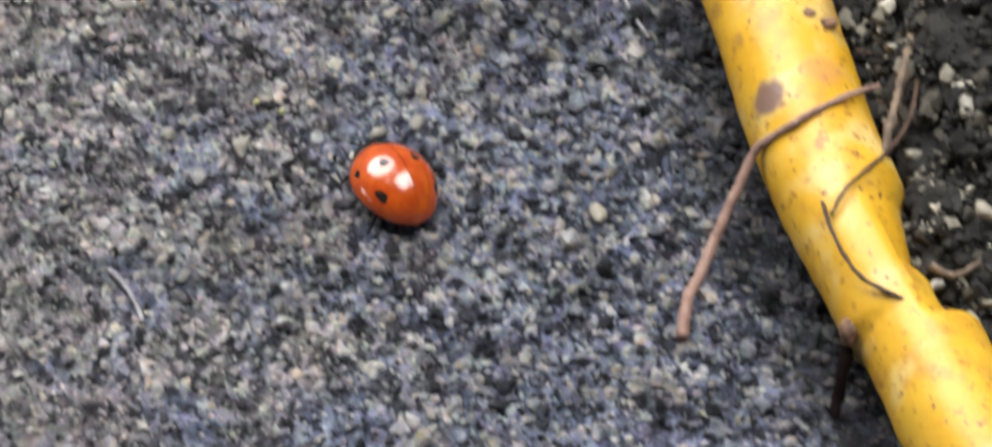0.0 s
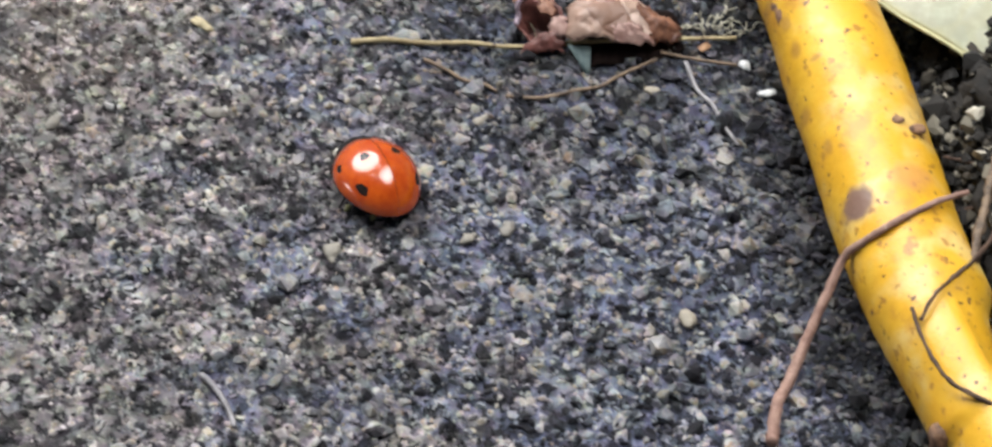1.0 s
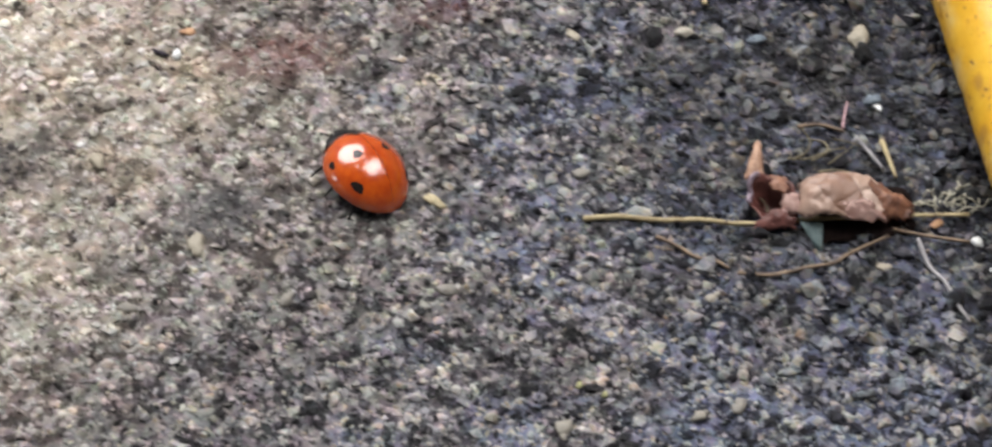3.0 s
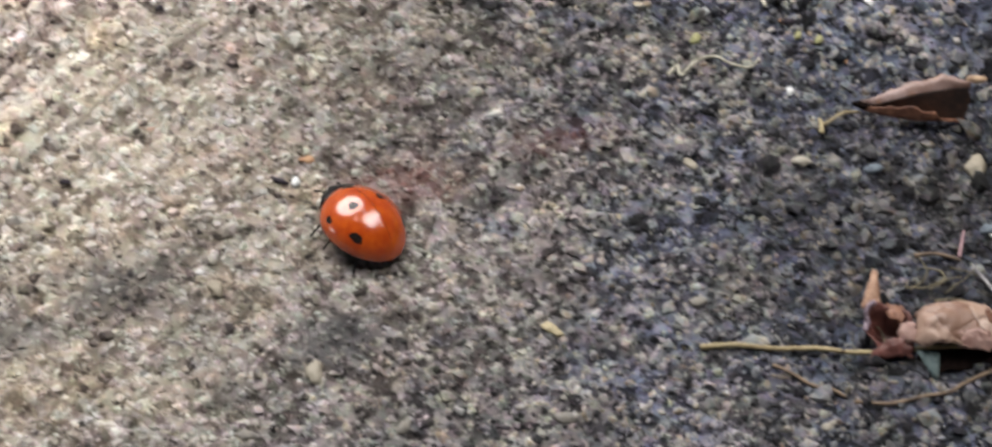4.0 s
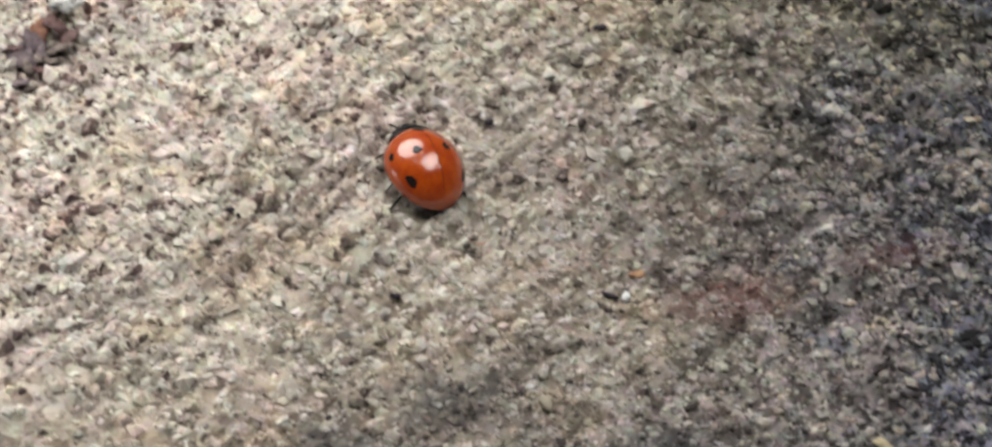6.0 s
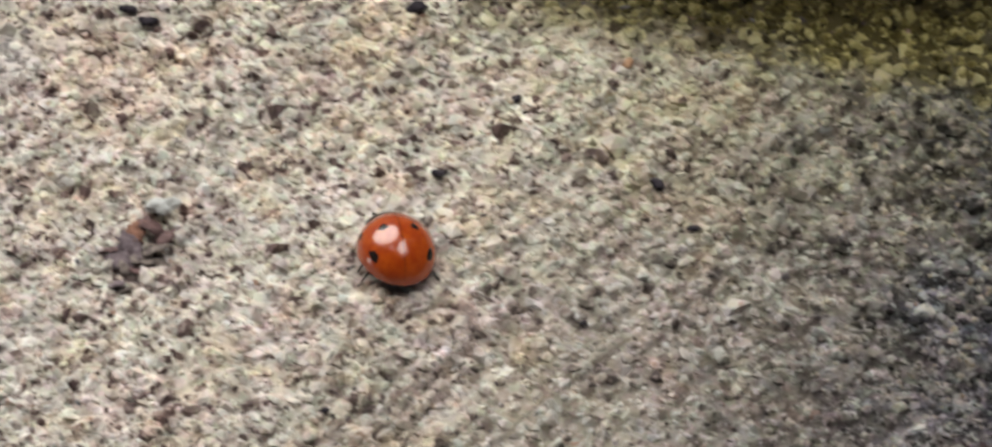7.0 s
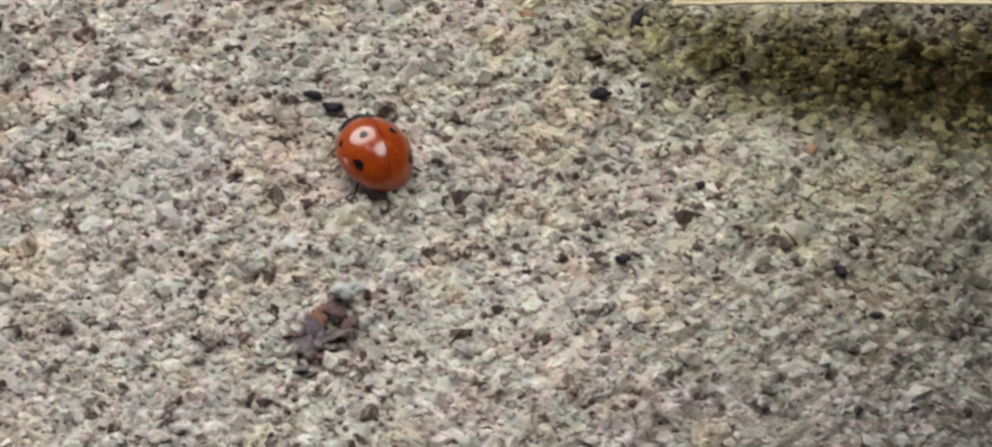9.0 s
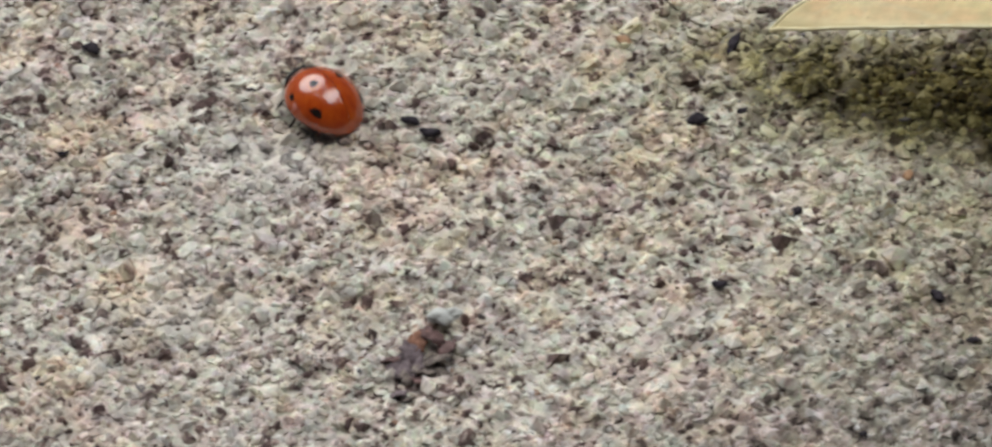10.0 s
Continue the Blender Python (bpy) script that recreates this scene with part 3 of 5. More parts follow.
def build_sand():
    """The exposed sand of the slab, along the stretch that the insect crosses."""
    rng, x, y, r = scatter(100000, 11, 0.235, 0.33, 0.14, 0.6)
    r *= 1 + 0.5 / (1 + np.exp(np.clip((x - y + 14) / 8, -50, 50)))
    clean = 1 / (1 + np.exp(np.clip((x - y + 4) / 9, -50, 50)))
    z = slab_height(x, y) + r * (rng.uniform(-0.5, 0.2, len(x)) - clean * (0.42 - 0.3 / (1 + np.exp(np.clip((x - y + 36) / 11, -50, 50)))))
    ob = blob_cloud("sand_grains", np.stack([x, y, z], 1), r, M_SAND, 12, (0.52 - 0.12 * clean)[:, None, None], 0.62 + 0.34 * clean)
    tagged(ob, "angular buff and grey sand grains set in the concrete", "sand", kind="stuff")
    rng, x, y, r = scatter(170000, 21, 0.145, 0.3, 0.08, 0.26)
    crust = 1 / (1 + np.exp(np.clip((x - y + 48) / 8, -50, 50)))
    keep = rng.random(len(x)) < np.maximum(0.1 + 0.4 / (1 + np.exp(np.clip(-(x - y + 8) / 8, -50, 50))), 0.2 * crust)
    x, y, r = x[keep], y[keep], (r * (1 + 0.4 * crust))[keep]
    z = slab_height(x, y) + r * rng.uniform(-0.3, 0.7, len(x))
    ob = blob_cloud("fine_sand", np.stack([x, y, z], 1), r, M_SAND, 22, 0.5, 0.65, OCTA)
    tagged(ob, "fine gritty sand on the surface of the concrete", "sand", kind="stuff")
    # dark grains that stand out of the pale crust
    rng = np.random.default_rng(51)
    x, y = rng.uniform(-88, 10, 11000), rng.uniform(-12, 78, 11000)
    keep = crossed(x, y, 4) & (rng.random(11000) < 0.05 + 0.28 / (1 + np.exp(np.clip((x - y + 46) / 8, -50, 50))))
    x, y = x[keep], y[keep]
    r = np.clip(np.exp(rng.normal(math.log(0.22), 0.3, len(x))), 0.12, 0.4)
    z = slab_height(x, y) + r * rng.uniform(-0.35, 0.05, len(x))
    ob = blob_cloud("dark_grains", np.stack([x, y, z], 1), r, M_DARKGRAIN, 52, 0.5, 0.6)
    tagged(ob, "dark purplish-brown grains in the pale concrete crust", "sand", kind="stuff")
    # looser, coarser grit on the dark side, by the stalk
    rng = np.random.default_rng(31)
    x, y = rng.uniform(18, 74, 9000), rng.uniform(-62, 26, 9000)
    keep = (rng.random(9000) < np.clip((x - 20) / 32, 0.05, 1)) & crossed(x, y, 4)
    x, y = x[keep], y[keep]
    r = np.clip(np.exp(rng.normal(math.log(0.3), 0.45, len(x))), 0.14, 0.8)
    z = slab_height(x, y) + r * rng.uniform(-0.2, 0.4, len(x))
    ob = blob_cloud("grit", np.stack([x, y, z], 1), r, M_SAND, 32, 0.5, 0.75, lean=2.0)
    tagged(ob, "loose dark and pale grit beside the stalk", "grit", kind="stuff")


def build_stones(ground):
    """The largest stones of the slab's surface, each a piece of its own."""
    rng = np.random.default_rng(41)
    shapes = []
    for i in range(8):
        me = bpy.data.meshes.new("stone")
        v = ICO[0] * (1 + 0.32 * (rng.random((len(ICO[0]), 1)) - 0.5) * 2) * np.array([1.0, rng.uniform(0.65, 0.95), rng.uniform(0.5, 0.75)])
        me.from_pydata([tuple(p) for p in v * MM], [], [tuple(int(q) for q in p) for p in ICO[1]])
        me.materials.append(M_STONE)
        shapes.append(me)
    made = 0
    while made < 300:
        x, y = rng.uniform(-80, 68), rng.uniform(-54, 66)
        if not crossed(np.array([x]), np.array([y]), -2)[0]:
            continue
        r = rng.uniform(0.36, 0.6)
        ob = new("stone", shapes[made % 8])
        ob.parent = ground
        ob.matrix_world = pose(x * MM, y * MM, (float(slab_height(x, y)) + r * 0.1) * MM, rng.uniform(-15, 15), rng.uniform(-15, 15), rng.uniform(0, 360)) @ Matrix.Diagonal((r, r, r, 1))
        made += 1


# ---- the ladybird ----
TAIL, FRONT, HALF_W, RIM, TOP = 3.33, 2.26, 2.82, 0.7, 3.18


def shell_point(u, v):
    """A point of the domed back: u from tail (0) towards the front (1.08), v from rim (-1) over the seam (0) to the other rim (1)."""
    x = -TAIL + u * (TAIL + FRONT)
    q = (0.15 - x) / (TAIL + 0.15) if x < 0.15 else (x - 0.15) / (FRONT + 0.9)
    w = HALF_W * max(0.0, 1 - q ** (1.86 if x < 0.15 else 2.0)) ** 0.5
    h = (0.1 - x) / (TAIL + 0.1) if x < 0.1 else (x - 0.1) / (FRONT + 1.1)
    hx = max(0.0, 1 - h * h) ** 0.55
    a = v * math.pi / 2
    y = w * math.copysign(abs(math.sin(a)) ** 0.95, v)
    z = RIM + (TOP - RIM) * hx * max(0.0, math.cos(a)) ** 0.92 - 0.12 * abs(y) * math.cos(a)
    return Vector((x, y, z))


def shell_normal(u, v):
    e = 0.01
    a = shell_point(u + e, v) - shell_point(max(u - e, 0), v)
    b = shell_point(u, min(v + e, 1)) - shell_point(u, max(v - e, -1))
    n = a.cross(b)
    return n.normalized() if n.z > 0 or n.length > 0 else Vector((0, 0, 1))


def build_ladybird():
    bug = tagged(empty("ladybird"), "glossy orange-red ladybird with black spots, walking on concrete", "ladybird")
    cases = {}
    for side, nm in ((1, "wing_case"), (-1, "wing_case")):
        rows = []
        for i in range(41):
            u = 1.09 * i / 40
            rows.append([shell_point(u, side * (0.004 + 0.996 * (j / 24) ** 1.1)) - Vector((0, 0, 0.012 * max(0, 1 - j / 1.5))) for j in range(25)])
        v, f = [], []
        for row in rows:
            v += row
        for i in range(40):
            for j in range(24):
                a = i * 25 + j
                f.append((a, a + 1, a + 26, a + 25) if side < 0 else (a, a + 25, a + 26, a + 1))
        # turned-in rim
        base = len(v)
        for i in range(41):
            p = rows[i][24]
            v.append(Vector((p.x * 0.93, p.y * 0.88, p.z - 0.12)))
        for i in range(40):
            a, b = i * 25 + 24, (i + 1) * 25 + 24
            f.append((a, base + i, base + i + 1, b) if side < 0 else (a, b, base + i + 1, base + i))
        cases[side] = obj(nm, v, f, M_SHELL, bug, "glossy orange-red wing case")
    # black underside
    v, f = [Vector((-0.2, 0, 0.3))], []
    for i in range(36):
        a = 2 * math.pi * i / 36
        v.append(Vector((-0.25 + 2.75 * math.cos(a), 2.35 * math.sin(a), 0.8)))
    for i in range(36):
        v.append(Vector((-0.15 + 2.0 * math.cos(2 * math.pi * i / 36), 1.7 * math.sin(2 * math.pi * i / 36), 0.42)))
    for i in range(36):
        j = (i + 1) % 36
        f += [(1 + i, 37 + i, 37 + j, 1 + j), (37 + i, 0, 37 + j)]
    obj("underside", v, f, M_BLACK, bug, "black underside")
    # spots: place (u, v), size along, size across
    for u, w, a, b in SPOTS:
        v, f = [], []
        rings, seg = 4, 20
        for r in range(rings + 1):
            for s in range(seg):
                ang = 2 * math.pi * s / seg
                k = 1 + 0.1 * math.sin(3 * ang + u * 40) + 0.06 * math.sin(5 * ang + w * 20)
                uu = u + math.cos(ang) * a * k * r / rings / (TAIL + FRONT)
                ww = w + math.sin(ang) * b * k * r / rings / (HALF_W * 1.45)
                q = shell_point(min(max(uu, 0.002), 1.08), min(max(ww, -0.99), 0.99))
                v.append(q + shell_normal(min(max(uu, 0.02), 1.07), min(max(ww, -0.97), 0.97)) * (0.008 if r < rings else -0.006))
        for r in range(rings):
            for s in range(seg):
                t = (s + 1) % seg
                f.append((r * seg + s, (r + 1) * seg + s, (r + 1) * seg + t, r * seg + t))
        obj("spot", v, f, M_SPOT, bug if w == 0 else cases[1 if w > 0 else -1], "black spot")
    # pronotum, head, white cheeks, feelers
    def dome(cx, cz, rx, ry, rz, mat, name, label, cy=0.0, on=bug):
        vv, ff = [], []
        for i in range(13):
            th = math.pi * i / 12
            for j in range(24):
                ph = 2 * math.pi * j / 24
                vv.append(Vector((cx + rx * math.sin(th) * math.cos(ph), cy + ry * math.sin(th) * math.sin(ph), cz + rz * math.cos(th))))
        for i in range(12):
            for j in range(24):
                k = (j + 1) % 24
                ff.append((i * 24 + j, (i + 1) * 24 + j, (i + 1) * 24 + k, i * 24 + k))
        return obj(name, vv, ff, mat, on, label)
    shield = dome(2.55, 1.0, 1.1, 1.85, 0.98, M_BLACK, "pronotum", "black shield behind the head")
    for s in (1, -1):
        dome(2.85, 0.95, 0.42, 0.36, 0.4, M_CREAM, "cheek_patch", "cream patch on the shield", 1.5 * s, shield)
    head = dome(3.4, 0.85, 0.62, 0.85, 0.55, M_BLACK, "head", "black head")
    for s in (1, -1):
        dome(3.6, 1.1, 0.16, 0.16, 0.16, M_CREAM, "eye_mark", "cream mark beside the eye", 0.45 * s, head)
        vv, ff = tube(bent([(3.6, 0.5 * s, 0.9), (4.0, 0.85 * s, 0.9), (4.3, 0.95 * s, 0.7)], 4), [0.07] * 7 + [0.07] * 1 + [0.11], 7)
        obj("feeler", vv, ff, M_BLACK, head, "short black feeler")
    legs = []
    for i, (x, side_reach, fwd) in enumerate(((1.5, 1.25, 0.7), (0.2, 1.4, -0.1), (-1.2, 1.35, -0.8))):
        for s in (1, -1):
            drop, reach = (0.85, side_reach * 0.82) if s > 0 else (-0.2, side_reach)
            line = bent([(0, 0, 0), (fwd * 0.45, s * reach * 0.5, 0.25), (fwd * 0.9, s * reach * 0.95, -0.2 - drop * 0.6), (fwd * 1.15, s * reach * 1.2, -0.55 - drop)], 5)
            vv, ff = tube(line, [0.24 - 0.016 * min(j, 10) if j < 11 else 0.07 for j in range(len(line))], 8)
            ob = obj("leg", vv, ff, M_BLACK, bug, "thin black jointed leg")
            ob.location = (x * MM, s * 1.25 * MM, 0.65 * MM)
            legs.append((ob, x, s, (i + (s > 0)) % 2))
    return bug, legs


SPOTS = [(1.04, 0.0, 0.45, 0.6), (0.748, 0.722, 0.36, 0.3), (0.748, -0.722, 0.36, 0.3), (0.665, 0.249, 0.36, 0.34), (0.665, -0.249, 0.36, 0.34), (0.325, 0.6, 0.52, 0.44), (0.325, -0.6, 0.52, 0.44)]


# ---- plant litter ----
STALK_AXIS = [(43.5, 50, 3.9), (46.0, 30, 3.9), (48.6, 14, 3.9), (51.5, -0.3, 3.9), (53.5, -12.6, 3.9), (55.3, -21.9, 3.9), (57.85, -35.2, 3.9), (61.4, -46.5, 4.1), (65.3, -57.9, 4.4), (72.6, -75, 4.5), (79.5, -90, 4.5)]


def build_stalk():
    thing = tagged(empty("fallen_stalk", pose(0.05785, -0.0352, 0)), "thick bright yellow fallen leaf stalk with brown bruises", "plant stalk")
    line = bent(STALK_AXIS, 26)
    verts, faces, sides = [], [], 44
    for i, p in enumerate(line):
        d = (line[min(i + 1, len(line) - 1)] - line[max(i - 1, 0)]).normalized()
        side = Vector((d.y, -d.x, 0)).normalized()
        up = side.cross(d)
        if up.z < 0:
            up = -up
        base = 3.95 + 0.12 / (1 + math.exp((p.y + 50) / 0.8)) - 0.22 * math.exp(-((p.y + 15) / 3) ** 2)
        # one flank is torn away above the node: a slanting cut, a flap left standing below it, then the shoulder of the next joint
        ragged = 0.35 * noise.noise(Vector((p.y * 0.9, 3.0, 0)))
        worn = float(np.interp(-p.y + ragged, [39.6, 41.0, 46.3, 46.5, 47.5, 47.7, 50.5, 50.75], [0.0, 0.24, 0.64, 0.5, 0.4, 0.46, 0.4, 0.02]))
        notch = float(np.interp(-p.y, [48.9, 49.2, 52.0, 56.0], [0.0, 0.13, 0.12, 0.03]))
        for k in range(sides):
            a = 2 * math.pi * k / sides
            q = p + side * math.cos(a) + up * math.sin(a)
            r = base * (1 - worn * max(0.0, -math.cos(a)) ** 0.5 - notch * max(0.0, math.cos(a)) ** 0.8 + 0.03 * noise.noise(q * 0.18 + Vector((0, 0, a))) + 0.016 * noise.noise(Vector((p.x, p.y, a * 3)) * 0.9))
            v = p + side * (r * math.cos(a)) + up * (r * math.sin(a))
            verts.append(v - Vector((57.85, -35.2, 0)))
    n = len(line)
    for i in range(n - 1):
        for k in range(sides):
            a, b = i * sides + k, i * sides + (k + 1) % sides
            faces.append((a, a + sides, b + sides, b))
    faces.append(tuple(range(sides)))
    faces.append(tuple((n - 1) * sides + k for k in range(sides))[::-1])
    obj("stalk", verts, faces, M_STALK, thing)
    # corky scars, the bud at the node, a torn flap and a pink nub above the shoulder
    for i, (x, y, z, a, b, c) in enumerate([(57.3, -26.2, 7.6, 0.5, 0.35, 0.2), (58.6, -26.7, 7.25, 0.6, 0.4, 0.25), (58.5, -49.6, 4.6, 0.75, 0.9, 1.2), (50.8, -14.6, 5.2, 0.5, 1.4, 0.7), (51.0, -16.6, 4.2, 0.45, 1.0, 0.7)]):
        scar = lump("scar", x - 57.85, y + 35.2, z, a, b, c, M_SCAR, "rough dark brown corky scar", "", 0.4, 1.1, 3, i + 120)
        scar.parent = thing
    flap = lump("flap", 62.6 - 57.85, -46.3 + 35.2, 5.3, 1.0, 0.42, 0.3, M_STALK, "torn yellow flap of skin", "", 0.45, 1.3, 4, 140, "", -20)
    flap.parent = thing
    nub = lump("nub", 63.3 - 57.85, -49.6 + 35.2, 6.0, 0.4, 0.75, 0.6, M_NUB, "pinkish nub at the node", "", 0.25, 1.2, 3, 141)
    nub.parent = thing
    return thing


def line_thing(name, points, radius, mat, label, category, steps=6, sides=9, taper=0.5, wobble=0.25, seed=1, group=""):
    """A twig, straw or fibre along a line of points."""
    line = bent(points, steps)
    n = len(line)
    radii = [radius * (1 - (1 - taper) * abs(i / (n - 1))) for i in range(n)]
    v, f = tube(line, radii, sides, wobble, seed)
    return tagged(obj(name, v, f, mat), label, category, group)


def on_ground(points, lift=0.0):
    return [(x, y, float(slab_height(x, y)) + lift + 0.12 + (z[0] if z else 0)) for x, y, *z in points]


def leaf_plate(name, outline, height, thick, mat, rim_mat, label, category, seed=0, rings=14):
    """A flat leaf from a smooth outline; height(x, y) gives its lie."""
    loop = bent([(x, y, 0) for x, y in outline + outline[:1]], 12)[:-1]
    cx, cy = sum(p.x for p in loop) / len(loop), sum(p.y for p in loop) / len(loop)
    n = len(loop)
    verts, edge = [], []
    for layer in (0, 1):
        for r in range(1, rings + 1):
            k = (r / rings) ** 0.8
            for i, p in enumerate(loop):
                jag = 1 + 0.012 * noise.noise(Vector((p.x * 0.8, p.y * 0.8, seed))) * k
                x, y = cx + (p.x - cx) * k * jag, cy + (p.y - cy) * k * jag
                z = height(x, y) + 0.18 * noise.noise(Vector((x * 0.35, y * 0.35, seed)))
                t = thick * (1 - 0.75 * k ** 6)
                verts.append((x, y, z + (t / 2 if layer == 0 else -t / 2)))
                edge.append(k)
    faces = []
    for layer in (0, 1):
        o = layer * rings * n
        for r in range(rings - 1):
            for i in range(n):
                j = (i + 1) % n
                q = (o + r * n + i, o + (r + 1) * n + i, o + (r + 1) * n + j, o + r * n + j)
                faces.append(q if layer == 0 else q[::-1])
        cap = tuple(o + i for i in range(n))
        faces.append(cap if layer == 0 else cap[::-1])
    a, b = (rings - 1) * n, (2 * rings - 1) * n
    for i in range(n):
        j = (i + 1) % n
        faces.append((a + i, b + i, b + j, a + j))
    ob = obj(name, verts, faces, mat)
    at = ob.data.attributes.new("edge", "FLOAT", "POINT")
    at.data.foreach_set("value", edge)
    tagged(ob, label, category)
    rim = [(p.x, p.y, height(p.x, p.y) + 0.18 * noise.noise(Vector((p.x * 0.35, p.y * 0.35, seed)))) for p in loop]
    v, f = tube(rim + rim[:1], [max(thick * 0.2, 0.16)] * (len(rim) + 1), 7, 0.3, seed)
    obj("leaf_margin", v, f, rim_mat, ob, "paler thickened margin")
    return ob


M_GOLDRIM = plain_mottled("pale_gold_margin", (0.7, 0.6, 0.34), (0.8, 0.74, 0.5), 1.2, 0.55)
M_PALERIM = plain_mottled("olive_leaf_margin", (0.3, 0.3, 0.16), (0.4, 0.37, 0.2), 1.0, 0.55)


def build_pale_leaf():
    outline = [(55.9, -8.6), (56.8, -5.6), (59.5, -4.3), (65, -4.0), (74, -6), (84, -12), (88, -21), (81, -27), (72, -25.5), (65, -20.2), (61.7, -17.2), (58.3, -14.2), (56.4, -11.4)]

    def lie(x, y):
        return 4.2 + 0.9 * math.sin((x - 56) * 0.12) - 0.012 * (y + 13) ** 2
    return leaf_plate("pale_leaf", outline, lie, 0.7, M_PALELEAF, M_PALERIM, "pale green fallen leaf with yellow margin beside the stalk", "leaf", 3)


def build_gold_leaf():
    """A leaf held up over the slab by its own curl; it comes down to the ground at its far end."""
    outline = [(-20.4, 54.1), (-17.0, 51.6), (-12.2, 50.1), (-4.5, 49.1), (6, 48.8), (18, 49.6), (30, 54), (39, 60), (31, 65), (16, 62.5), (4, 59.8), (-6, 58.0), (-13.5, 56.0), (-18.2, 55.0)]

    def lie(x, y):
        up = 4.1 + 4.9 * (1 - math.exp(-max(x + 20.5, 0.0) / 5))
        k = min(1.0, max(0.0, (x - 8) / 28))
        return up + (0.55 - up) * k * k * (3 - 2 * k) + 0.01 * (y - 55) ** 2 * (1 - k)
    return leaf_plate("golden_leaf", outline, lie, 0.3, M_GOLDLEAF, M_GOLDRIM, "golden yellow fallen leaf with pale margin curling over mossy, shade-tinted concrete", "leaf", 8)


def patch(corners, bulge, nu, nv, jag, rough, seed, thick=0.12):
    """A torn flake between four corners: near left, near right, far right, far left."""
    a, b, c, d = (Vector(p) for p in corners)
    rows = []
    for i in range(nu):
        u = i / (nu - 1)
        row = []
        for j in range(nv):
            v = j / (nv - 1)
            uu = u + jag * (2 * u - 1) * noise.noise(Vector((v * 5, 1.5, seed))) + jag * 0.5 * (2 * u - 1) * noise.noise(Vector((v * 14, 3.5, seed)))
            vv = v + jag * (2 * v - 1) * noise.noise(Vector((u * 5, 7.5, seed))) + jag * 0.5 * (2 * v - 1) * noise.noise(Vector((u * 14, 9.5, seed)))
            p = a.lerp(b, uu).lerp(d.lerp(c, uu), vv)
            p.z += bulge * math.sin(math.pi * u) * math.sin(math.pi * v) + rough * (0.8 - 1.8 * abs(noise.noise(Vector((u * 3.5, v * 3, seed + 0.3)))) + 0.5 * noise.noise(Vector((u * 8, v * 7, seed + 4.3))))
            row.append(tuple(p))
        rows.append(row)
    return sheet(rows, thick)


